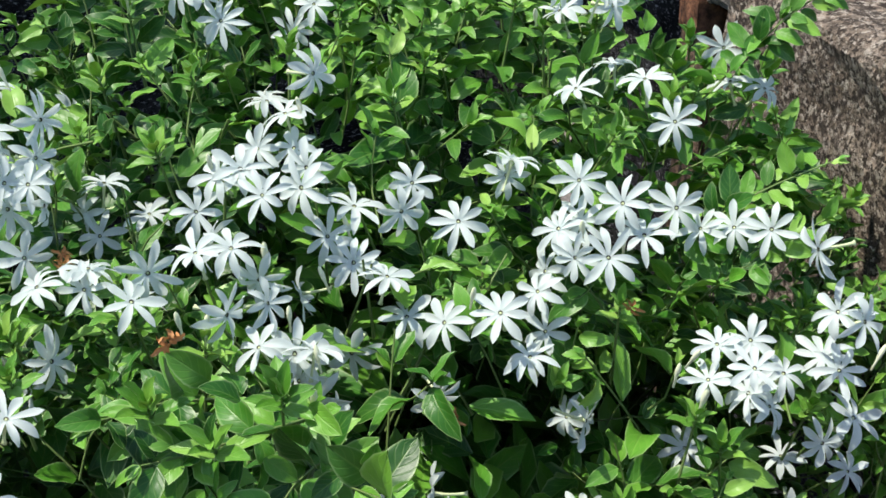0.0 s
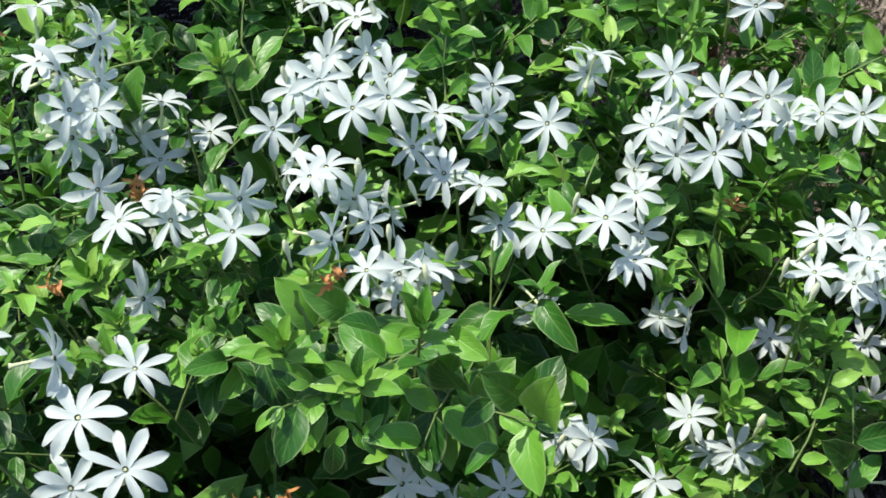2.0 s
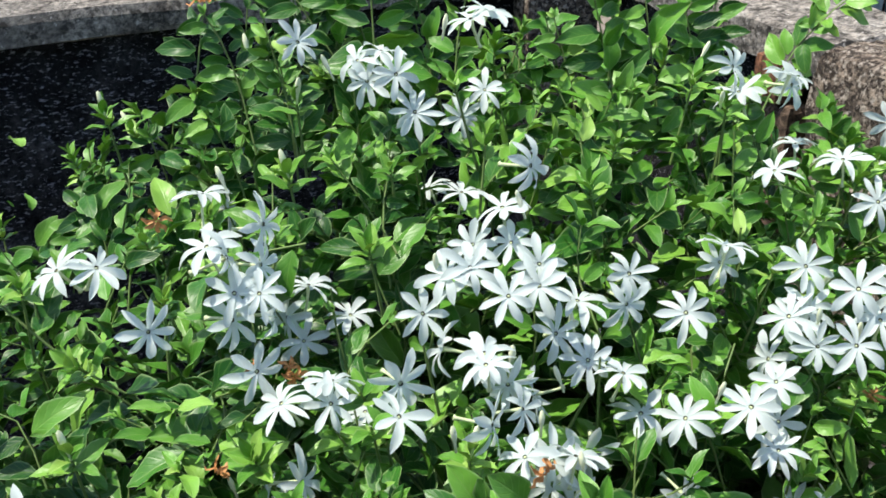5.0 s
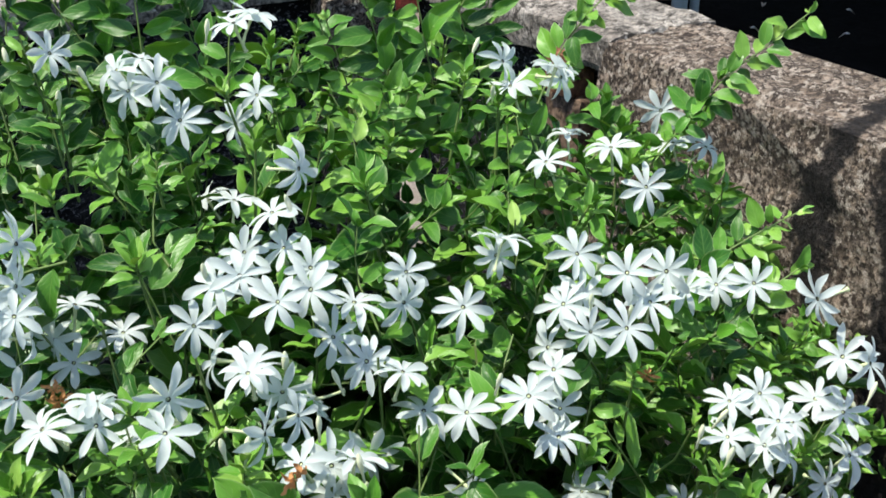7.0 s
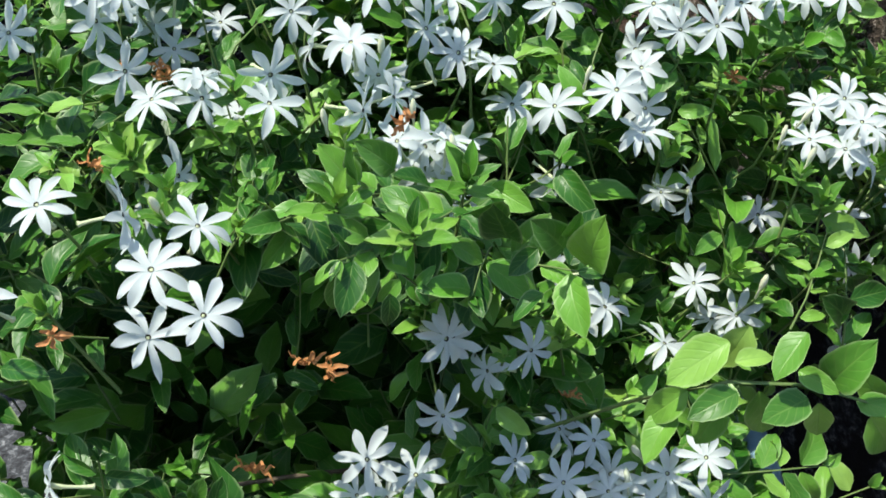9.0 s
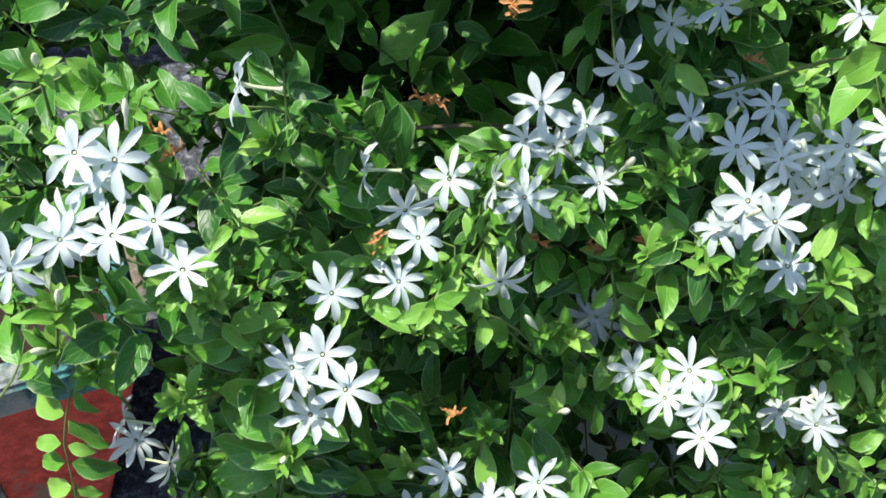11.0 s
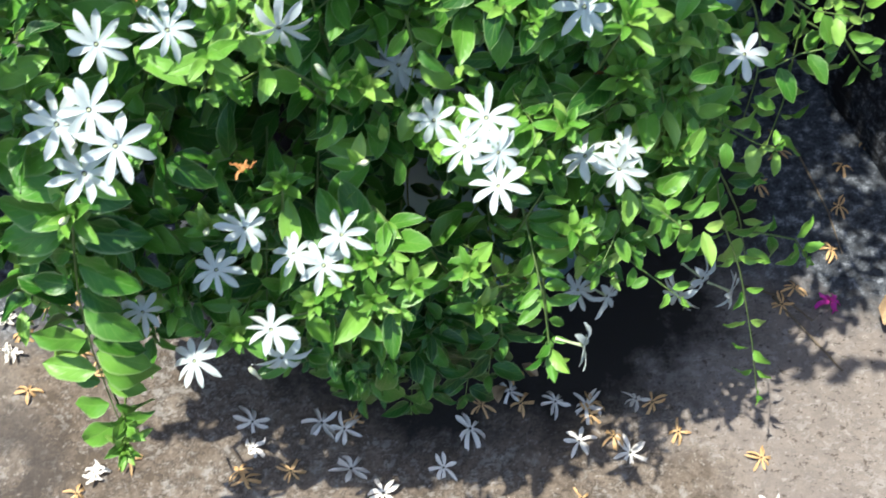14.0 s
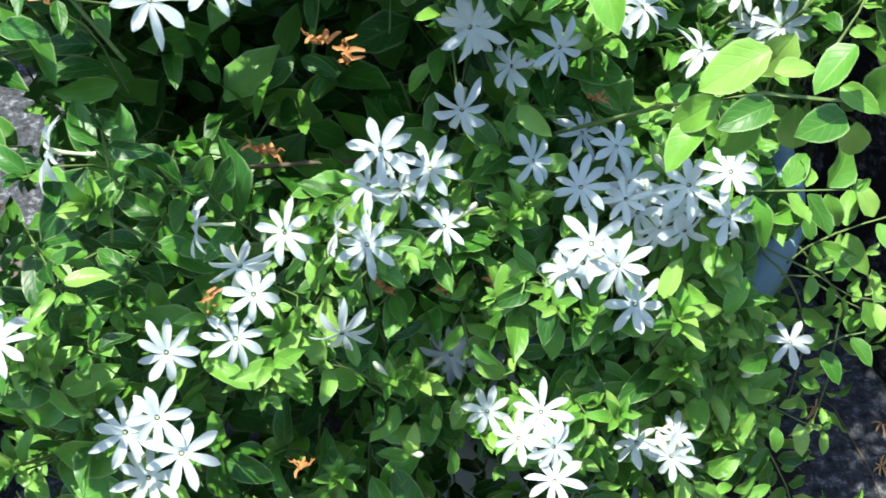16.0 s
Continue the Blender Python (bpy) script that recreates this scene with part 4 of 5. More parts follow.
broad_leaves((
    (0.166, 0.530, 0.795, 0.171, 0.528, 0.759), (0.175, 0.541, 0.799, 0.181, 0.520, 0.843), (0.156, 0.542, 0.810, 0.171, 0.521, 0.811),
    (0.193, 0.538, 0.787, 0.218, 0.516, 0.793), (0.195, 0.523, 0.788, 0.223, 0.520, 0.746), (0.217, 0.528, 0.781, 0.230, 0.508, 0.796),
    (0.214, 0.547, 0.778, 0.191, 0.543, 0.804), (0.112, 0.530, 0.831, 0.136, 0.529, 0.839),
), 0.75, (-0.12, -0.55, 0.83))
stems.append(([Vector(p) for p in ((0.02, 0.62, 0.70), (0.07, 0.565, 0.775), (0.115, 0.542, 0.805), (0.16, 0.537, 0.803), (0.20, 0.535, 0.787), (0.24, 0.53, 0.782))], 0.0013, True))
spray(((0.10, 0.63, 0.64), (0.145, 0.60, 0.665), (0.185, 0.60, 0.665), (0.225, 0.61, 0.655)), 0.042, 0.021, 1.0, 0.6, (-0.1, -0.62, 0.78), 0.25, True, 0.8, 0.05, WIDE, 0.6)
spray(((0.17, 0.61, 0.60), (0.215, 0.60, 0.58), (0.25, 0.60, 0.55), (0.29, 0.61, 0.53)), 0.028, 0.022, 1.0, 0.8, (-0.1, -0.62, 0.78), 0.35, True, 0.8, 0.05, WIDE, 0.6)
spray(((-0.235, 0.46, 0.65), (-0.250, 0.435, 0.56), (-0.266, 0.44, 0.48), (-0.276, 0.44, 0.42), (-0.282, 0.437, 0.35), (-0.283, 0.43, 0.28), (-0.279, 0.415, 0.22)), 0.048, 0.0235, 1.35, 0.35, (0, -0.55, 0.83), 0.12, True, 0.78, 0.0, (4, 6, 7), 0.75, 0.8)
rosette((-0.279, 0.412, 0.215), (0.1, -0.5, 0.3), 14, 0.026, 0.9)
rosette((-0.275, 0.42, 0.25), (0.3, -0.6, 0.2), 8, 0.026, 0.9)
spray(((0.02, 0.76, 0.80), (0.03, 0.715, 0.835), (0.045, 0.70, 0.86)), 0.036, 0.026, 1.0, 0.1, (0, -0.5, 1), 0.3, True, 0.9, 0.1)
# the broad leaves at the front of the crown
broad_leaves((
    (-0.072, 0.585, 0.900, -0.110, 0.575, 0.878), (-0.047, 0.573, 0.897, -0.075, 0.569, 0.854), (-0.039, 0.583, 0.885, -0.014, 0.580, 0.870),
    (-0.041, 0.586, 0.880, -0.040, 0.567, 0.859), (-0.014, 0.580, 0.897, -0.041, 0.557, 0.939), (-0.009, 0.571, 0.895, -0.024, 0.546, 0.928),
    (0.007, 0.572, 0.886, -0.013, 0.560, 0.874), (0.021, 0.568, 0.895, 0.030, 0.558, 0.916), (0.022, 0.573, 0.884, 0.005, 0.554, 0.914),
    (-0.086, 0.603, 0.913, -0.097, 0.588, 0.948), (-0.068, 0.596, 0.927, -0.085, 0.581, 0.954), (-0.015, 0.600, 0.910, 0.006, 0.574, 0.907),
), -0.15, (-0.1, -0.5, 0.86))
broad_leaves((
    (-0.026, 0.583, 0.869, -0.032, 0.557, 0.838), (-0.101, 0.576, 0.876, -0.106, 0.570, 0.846), (-0.075, 0.552, 0.877, -0.076, 0.544, 0.856),
    (0.009, 0.560, 0.864, -0.015, 0.548, 0.860), (0.033, 0.560, 0.881, 0.027, 0.534, 0.926), (-0.085, 0.572, 0.900, -0.111, 0.569, 0.919),
    (-0.050, 0.588, 0.920, -0.068, 0.580, 0.940), (0.002, 0.605, 0.905, -0.018, 0.602, 0.901),
), -0.15, (-0.1, -0.5, 0.86))
spray(((-0.03, 0.68, 0.84), (-0.06, 0.60, 0.88), (-0.10, 0.56, 0.895)), 0.034, 0.018, 1.0, 0.0, (0, -0.8, 0.7), 0.1, True, 0.9, 0.05, BROAD)
spray(((-0.03, 0.66, 0.83), (-0.01, 0.60, 0.86), (0.03, 0.57, 0.87)), 0.034, 0.018, 1.0, 0.1, (0, -0.8, 0.7), 0.1, True, 0.9, 0.05, BROAD)
for pts in (((-0.02, 0.66, 0.86), (-0.04, 0.61, 0.885), (-0.07, 0.575, 0.895)), ((0.0, 0.64, 0.85), (-0.02, 0.59, 0.87), (-0.03, 0.56, 0.865)), ((-0.06, 0.66, 0.87), (-0.10, 0.62, 0.895), (-0.135, 0.59, 0.90)), ((-0.10, 0.63, 0.87), (-0.09, 0.59, 0.885), (-0.06, 0.56, 0.875))):
    spray(pts, 0.033, 0.018, 1.05, 0.2, (0, -0.6, 0.8), 0.1, True, 0.8, 0.2, (7, 8, 9), 1.2)
rosette((-0.10, 0.585, 0.905), (0, -0.3, 1), 10, 0.030, 0.7)
rosette((-0.03, 0.60, 0.905), (0.1, -0.3, 1), 10, 0.030, 0.7)
rosette((-0.06, 0.57, 0.895), (-0.1, -0.4, 1), 9, 0.028, 0.8)
spray(((0.235, 0.96, 0.955), (0.277, 0.97, 1.001), (0.298, 0.97, 1.024), (0.324, 0.97, 1.042), (0.358, 0.97, 1.069)), 0.026, 0.0085, 0.9, 1.0, (-0.3, -0.6, 0.6), 0.1, True, 0.7, 0.4, (1, 4, 6), 1.4)
spray(((0.156, 1.03, 0.985), (0.179, 1.05, 1.026), (0.202, 1.05, 1.055), (0.220, 1.05, 1.074), (0.244, 1.05, 1.084)), 0.028, 0.0085, 0.95, 1.0, (-0.2, -0.6, 0.6), 0.1, True, 0.75, 0.4, (4, 6, 7), 1.4)
spray(((0.215, 0.85, 0.885), (0.238, 0.86, 0.903), (0.262, 0.86, 0.920), (0.287, 0.86, 0.935), (0.318, 0.86, 0.950)), 0.026, 0.0085, 0.9, 1.0, (-0.3, -0.6, 0.6), 0.05, True, 0.7, 0.4, (1, 4, 6), 1.5)
spray(((0.230, 0.82, 0.86), (0.275, 0.83, 0.895), (0.310, 0.835, 0.915)), 0.026, 0.0085, 0.9, 0.9, (-0.3, -0.6, 0.6), 0.1, True, 0.7, 0.4, (1, 4, 6), 1.5)
spray(((0.22, 0.64, 0.56), (0.26, 0.62, 0.52), (0.265, 0.60, 0.44), (0.26, 0.58, 0.36)), 0.034, 0.026, 1.2, 0.7, (0, -1, 0.3), 0.3, True, 0.7, 0.1)
spray(((0.20, 0.58, 0.45), (0.225, 0.545, 0.36), (0.261, 0.532, 0.28), (0.288, 0.503, 0.20), (0.311, 0.479, 0.12)), 0.028, 0.034, 1.2, 0.7, (0, -1, 0.3), 0.35, True, 0.7, 0.1)
for sx, sy, sz in ((0.22, 0.57, 0.60), (0.24, 0.55, 0.54), (0.20, 0.53, 0.48), (0.25, 0.57, 0.48), (0.18, 0.50, 0.42), (0.24, 0.53, 0.41), (0.27, 0.60, 0.56), (0.21, 0.52, 0.36), (0.10, 0.50, 0.37), (0.16, 0.49, 0.35), (0.14, 0.50, 0.45)):
    spray(((sx - 0.06, sy + 0.05, sz + 0.02), (sx - 0.02, sy + 0.01, sz + 0.015), (sx + 0.03, sy - 0.01, sz - 0.02)), 0.030, 0.018, 1.1, 0.75, (-0.3, -0.6, 0.8), 0.2, False, 0.7, 0.15)
spray(((-0.35, 0.52, 0.62), (-0.405, 0.50, 0.56), (-0.43, 0.485, 0.48), (-0.435, 0.475, 0.41)), 0.038, 0.024, 1.3, 0.8, (0, -0.55, 0.83), 0.15, True, 0.75, 0.0, (1, 4, 6), 0.4, 0.9)
spray(((-0.150, 1.06, 0.94), (-0.170, 1.08, 1.03), (-0.190, 1.085, 1.075), (-0.215, 1.09, 1.14), (-0.25, 1.10, 1.19)), 0.036, 0.014, 1.0, 0.15, (0, -0.7, 0.7), 0.15, False, 0.7, 0.35, ANY, 1.9)
spray(((-0.10, 1.08, 0.94), (-0.131, 1.12, 1.04), (-0.142, 1.125, 1.09), (-0.155, 1.13, 1.15)), 0.032, 0.013, 1.0, 0.3, (0.2, -0.7, 0.7), 0.2, False, 0.7, 0.35, ANY, 1.9)
spray(((-0.20, 1.08, 1.02), (-0.24, 1.10, 1.08), (-0.285, 1.11, 1.12)), 0.035, 0.014, 1.0, 0.2, (0, -0.7, 0.7), 0.1, False, 0.7, 0.35, ANY, 1.9)
spray(((0.06, 1.07, 0.93), (0.045, 1.10, 1.01), (0.036, 1.105, 1.07), (0.024, 1.11, 1.15)), 0.037, 0.017, 1.05, 0.1, (0, -0.7, 0.7), 0.2, False, 0.7, 0.35, ANY, 1.9)
spray(((0.07, 1.07, 0.97), (0.092, 1.10, 1.03), (0.112, 1.11, 1.065), (0.13, 1.115, 1.095)), 0.030, 0.013, 0.9, 1.0, (0, -0.8, 0.6), 0.2, False, 0.6, 0.25)
spray(((0.01, 1.03, 0.94), (0.0, 1.05, 1.0), (-0.008, 1.052, 1.03), (-0.016, 1.055, 1.058)), 0.027, 0.014, 1.0, 0.9, (0, -0.8, 0.6), 0.2, False, 0.6, 0.25)
spray(((-0.255, 0.98, 0.97), (-0.268, 1.0, 1.025), (-0.278, 1.0, 1.055), (-0.29, 1.0, 1.078)), 0.026, 0.016, 1.0, 0.4, (0, -0.8, 0.6), 0.15, False, 0.7, 0.25)
spray(((-0.22, 0.965, 0.97), (-0.229, 0.98, 1.02), (-0.237, 0.98, 1.055), (-0.242, 0.98, 1.08)), 0.028, 0.014, 0.9, 1.0, (0, -0.8, 0.6), 0.15, False, 0.5, 0.25)
spray(((-0.10, 1.03, 0.98), (-0.094, 1.05, 1.05), (-0.087, 1.05, 1.08), (-0.08, 1.05, 1.105)), 0.026, 0.013, 0.9, 1.0, (0, -0.8, 0.6), 0.2, False, 0.6, 0.25)
for cx, cz in ((-0.30, 1.10), (-0.24, 1.16), (-0.19, 1.15), (-0.27, 1.06), (-0.21, 1.08), (-0.14, 1.10), (-0.17, 1.17), (0.01, 1.10), (0.05, 1.13), (0.09, 1.09), (-0.02, 1.05), (0.13, 1.06), (0.04, 1.05)):
    y, lean = 1.08 + rng.uniform(-0.03, 0.04), rng.uniform(-0.05, 0.04)
    spray(((cx - lean, y - 0.02, cz - 0.17), (cx - lean * 0.6, y, cz - 0.09), (cx, y + 0.01, cz)), rng.uniform(0.033, 0.042), 0.014, 1.15, rng.choice((0.0, 0.0, 0.3)), (0, -0.6, 0.8), 0.1, False, 0.65, 0.1, ANY, 1.5)
for k in range(16):
    x = -0.42 + 0.05 * k + rng.uniform(-0.02, 0.02)
    y, z = 0.99 + rng.uniform(-0.04, 0.06), 1.0 + rng.uniform(-0.05, 0.045) - 0.10 * max(0.0, x)
    lean = rng.uniform(-0.04, 0.04)
    spray(((x, y, z - 0.10), (x + lean * 0.5, y, z - 0.04), (x + lean, y - 0.01, z)), rng.uniform(0.026, 0.036), 0.015, 1.05, rng.choice((0.0, 0.2, 0.5)), (0, -0.6, 0.8), 0.1, False, 0.7, 0.35, ANY, 1.8)
# thin sprigs in the open air beside the pot
for pts, size in ((((0.188, 0.60, 0.587), (0.206, 0.60, 0.564), (0.224, 0.60, 0.522), (0.235, 0.60, 0.470), (0.239, 0.60, 0.413)), 0.026), (((0.234, 0.60, 0.478), (0.249, 0.60, 0.488), (0.263, 0.60, 0.502), (0.276, 0.60, 0.505)), 0.026),
                  (((0.209, 0.63, 0.539), (0.245, 0.63, 0.535), (0.258, 0.63, 0.551), (0.267, 0.63, 0.564)), 0.026), (((0.210, 0.63, 0.553), (0.225, 0.63, 0.578), (0.247, 0.63, 0.593), (0.276, 0.63, 0.607)), 0.034),
                  (((0.252, 0.66, 0.493), (0.293, 0.66, 0.461), (0.321, 0.66, 0.445), (0.331, 0.66, 0.460), (0.327, 0.66, 0.490)), 0.022), (((0.326, 0.66, 0.444), (0.351, 0.66, 0.411), (0.367, 0.66, 0.398)), 0.022),
                  (((0.194, 0.56, 0.437), (0.222, 0.56, 0.391), (0.251, 0.56, 0.332), (0.276, 0.56, 0.257)), 0.028), (((0.256, 0.56, 0.301), (0.281, 0.56, 0.299), (0.315, 0.56, 0.286), (0.335, 0.56, 0.252)), 0.026), (((0.179, 0.57, 0.479), (0.206, 0.57, 0.453), (0.239, 0.57, 0.426), (0.260, 0.57, 0.416)), 0.026)):
    spray(pts, size, 0.021, 1.1, 0.6, (-0.25, -0.6, 0.8), 0.3, True, 0.8, 0.1, (0, 1, 4), 0.8)
# leaves before the front of the pot
for k in range(46):
    sx, sz = rng.uniform(-0.02, 0.17), rng.uniform(0.44, 0.64)
    sy = 0.545 + 0.12 * (sz - 0.44) + 0.25 * max(0.0, sx - 0.08) + rng.uniform(-0.015, 0.015)
    spray(((sx - rng.uniform(-0.03, 0.05), sy + 0.05, sz - 0.01), (sx, sy + 0.015, sz + 0.01), (sx + rng.uniform(-0.01, 0.03), sy - 0.01, sz)), rng.uniform(0.034, 0.042), 0.018, 1.1, rng.choice((0.2, 0.5, 0.9)), (-0.2, -0.5, 0.8), 0.1, False, 0.7, 0.2)
spray(((0.05, 0.51, 0.43), (0.068, 0.465, 0.375), (0.077, 0.445, 0.33)), 0.030, 0.016, 1.1, 0.8, (0, -0.6, 0.8), 0.1, True, 0.7, 0.2)
rosette((0.077, 0.443, 0.328), (0.1, -0.4, -0.6), 9, 0.030, 0.9)
# low shoots over the ground
for low in (((-0.06, 0.55, 0.38), (-0.065, 0.50, 0.29), (-0.07, 0.465, 0.20)), ((-0.02, 0.54, 0.37), (-0.015, 0.50, 0.28), (-0.01, 0.47, 0.21)), ((-0.11, 0.53, 0.40), (-0.105, 0.49, 0.32), (-0.10, 0.47, 0.25)),
            ((0.03, 0.55, 0.37), (0.04, 0.51, 0.30), (0.05, 0.49, 0.24)), ((-0.04, 0.56, 0.36), (-0.045, 0.52, 0.27), (-0.04, 0.49, 0.17)), ((0.0, 0.56, 0.34), (0.01, 0.53, 0.27), (0.03, 0.52, 0.19))):
    spray(low, 0.044, 0.020, 1.1, 0.1, (0, -0.6, 0.8), 0.1, False, 0.8, 0.1, ANY, 0.9, 0.7)
for lx, lz in ((-0.150, 0.33), (-0.112, 0.33), (-0.172, 0.29), (-0.146, 0.25), (-0.11, 0.25), (-0.096, 0.18), (-0.076, 0.14), (-0.056, 0.16), (-0.030, 0.12), (-0.012, 0.16), (0.022, 0.145), (0.040, 0.19)):
    spray(((lx + 0.01, 0.55, lz + 0.15), (lx + 0.005, 0.515, lz + 0.08), (lx, 0.475, lz)), 0.043, 0.020, 1.1, 0.1, (0, -0.6, 0.8), 0.15, False, 0.8, 0.1, ANY, 0.9, 0.7)
# open air through the crown: towards the wall, over the pot's rim, before the planter
AIR = [(Vector((-0.39, 0.84, 1.005)), Vector((-0.53, 1.15, 0.875)), 0.052), (Vector((-0.46, 0.84, 0.985)), Vector((-0.60, 1.15, 0.87)), 0.05), (Vector((-0.18, 0.54, 0.86)), Vector((-0.30, 1.00, 0.46)), 0.068), (Vector((-0.13, 0.53, 0.83)), Vector((-0.165, 0.90, 0.50)), 0.066), (Vector((-0.09, 0.53, 0.81)), Vector((-0.097, 0.84, 0.51)), 0.054), (Vector((0.045, 0.62, 0.87)), Vector((0.09, 1.02, 0.58)), 0.052), (Vector((0.11, 0.66, 0.83)), Vector((0.13, 0.86, 0.69)), 0.042),
       (Vector((0.063, 0.713, 0.819)), Vector((0.037, 1.078, 0.548)), 0.050), (Vector((0.020, 0.698, 0.840)), Vector((-0.028, 1.038, 0.591)), 0.036), (Vector((0.184, 0.781, 0.797)), Vector((0.219, 1.105, 0.569)), 0.032),
       (Vector((-0.010, 0.758, 0.871)), Vector((-0.064, 1.079, 0.672)), 0.026), (Vector((0.293, 0.757, 0.756)), Vector((0.369, 1.041, 0.532)), 0.034), (Vector((-0.107, 0.604, 0.774)), Vector((-0.114, 0.951, 0.469)), 0.050),
       (Vector((-0.051, 0.606, 0.749)), Vector((-0.025, 0.929, 0.451)), 0.040), (Vector((-0.216, 0.604, 0.765)), Vector((-0.282, 0.913, 0.488)), 0.050), (Vector((0.108, 0.726, 0.814)), Vector((0.202, 1.040, 0.605)), 0.034),
       (Vector((-0.130, 0.476, 0.583)), Vector((-0.126, 0.668, 0.326)), 0.028), (Vector((-0.057, 0.438, 0.580)), Vector((-0.020, 0.630, 0.298)), 0.030), (Vector((-0.255, 0.601, 0.586)), Vector((-0.295, 0.811, 0.366)), 0.026)]
for a in (-42, -10, 4):
    q = Vector((0.065 + 0.2 * math.cos(radians(a)), 0.785 + 0.2 * math.sin(radians(a)), 0.505))
    AIR.append((q, q + Vector((-0.085, -0.19, 0.26)), 0.030))


def in_air(p):
    for a, b, q in AIR:
        d = b - a
        t = max(0.0, min(1.0, (p - a).dot(d) / d.length_squared))
        if (p - a - d * t).length < q:
            return 0.975 if t < 0.4 or a.z > 0.95 or a.z < 0.52 else 0.80
    return 0.0


# blades that would lie over an open flower are left off
kept = []
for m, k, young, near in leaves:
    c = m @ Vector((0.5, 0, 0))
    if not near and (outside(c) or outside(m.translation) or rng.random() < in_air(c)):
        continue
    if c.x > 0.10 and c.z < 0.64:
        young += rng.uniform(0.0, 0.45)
    # blades on the left of the crown darkened, standing in for shade
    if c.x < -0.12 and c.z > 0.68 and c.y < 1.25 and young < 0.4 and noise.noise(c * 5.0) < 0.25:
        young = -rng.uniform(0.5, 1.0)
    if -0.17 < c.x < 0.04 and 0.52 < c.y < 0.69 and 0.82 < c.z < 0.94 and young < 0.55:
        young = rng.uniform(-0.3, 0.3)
    # low front blades get painted shade too
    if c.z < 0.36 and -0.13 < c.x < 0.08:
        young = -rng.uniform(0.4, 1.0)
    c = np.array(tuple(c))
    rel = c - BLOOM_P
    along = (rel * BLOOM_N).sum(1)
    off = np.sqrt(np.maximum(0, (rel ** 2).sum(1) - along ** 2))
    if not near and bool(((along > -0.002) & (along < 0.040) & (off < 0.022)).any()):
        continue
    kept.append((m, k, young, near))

# the nearest blades are parts of their own, the rest one mass
order = sorted(range(len(kept)), key=lambda i: (not kept[i][3], kept[i][0].translation.y - 0.25 * kept[i][0].translation.z))
single = set(order[:300])
V_ALL, F_ALL, UV_ALL, Y_ALL, base = [], [], [], [], 0
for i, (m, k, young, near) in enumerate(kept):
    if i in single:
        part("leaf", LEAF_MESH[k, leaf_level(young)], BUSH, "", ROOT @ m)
        continue
    bv, buv, bf = BLADES[k]
    a = np.array(m)
    V_ALL.append(bv @ a[:3, :3].T + a[:3, 3])
    F_ALL.append(np.array(bf) + base)
    UV_ALL += buv
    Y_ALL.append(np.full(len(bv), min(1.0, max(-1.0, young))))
    base += len(bv)
V_ALL, F_ALL, Y_ALL = np.concatenate(V_ALL), np.concatenate(F_ALL), np.concatenate(Y_ALL)
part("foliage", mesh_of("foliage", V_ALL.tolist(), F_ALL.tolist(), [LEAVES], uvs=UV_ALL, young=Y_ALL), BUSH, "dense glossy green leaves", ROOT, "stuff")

sv, sf = [], []
for pts, rad, kept_stem in stems:
    if not kept_stem and (in_air(pts[-1]) or outside(pts[-1])):
        continue
    b = len(sv)
    for i, p in enumerate(pts):
        d = (pts[min(i + 1, len(pts) - 1)] - pts[max(i - 1, 0)]).normalized()
        o = d.orthogonal().normalized()
        q = d.cross(o)
        rr = rad * (1.25 - 0.6 * i / len(pts))
        for w in (0.0, 2.0944, 4.1888):
            sv.append(p + (o * math.cos(w) + q * math.sin(w)) * rr)
    for i in range(len(pts) - 1):
        for k in range(3):
            sf.append((b + i * 3 + k, b + i * 3 + (k + 1) % 3, b + i * 3 + 3 + (k + 1) % 3, b + i * 3 + 3 + k))
part("twig_tangle", mesh_of("twig_tangle", sv, sf, [STEM]), BUSH, "thin green twigs", ROOT, "stuff")

# woody branches out of the pot
for k in range(11):
    az, el = rng.uniform(-1.35, 1.35), rng.uniform(0.05, 1.35)
    d = Vector((math.sin(az) * math.cos(el), -math.cos(az) * math.cos(el), math.sin(el)))
    end = HEART + d * reach(d) * 0.66
    start = Vector((0.06 + rng.uniform(-0.06, 0.06), 0.79 + rng.uniform(-0.06, 0.06), 0.46))
    mid = start.lerp(end, 0.45) + Vector((rng.uniform(-0.04, 0.04), rng.uniform(-0.03, 0.03), 0.08))
    pts = [start.lerp(mid, t).lerp(mid.lerp(end, t), t) for t in [i / 8 for i in range(9)]]
    part("branch", tube_mesh("branch", pts, [0.0045 * (1 - 0.75 * i / 8) for i in range(9)], BARK, 6), BUSH, "thin brown woody branch", ROOT)

# ---- pot and planter ----
pot = tagged(new("plant_pot"), "large round blue plastic pot under the bush", "plant pot")
pot.location = (0.065, 0.785, 0)
part("pot_body", lathe_mesh("pot_body", ((0.0, 0.0), (0.135, 0.0), (0.14, 0.01), (0.182, 0.48), (0.176, 0.48), (0.135, 0.02), (0.0, 0.02)), BLUE), pot)
part("rim", lathe_mesh("rim", ((0.180, 0.470), (0.198, 0.468), (0.204, 0.476), (0.205, 0.498), (0.200, 0.506), (0.182, 0.508), (0.176, 0.500), (0.175, 0.470), (0.180, 0.470)), BLUE), pot, "thick blue rolled rim")
part("soil", lathe_mesh("soil", ((0.0, 0.462), (0.09, 0.464), (0.15, 0.458), (0.1745, 0.452)), SOIL), pot, "dark potting soil")


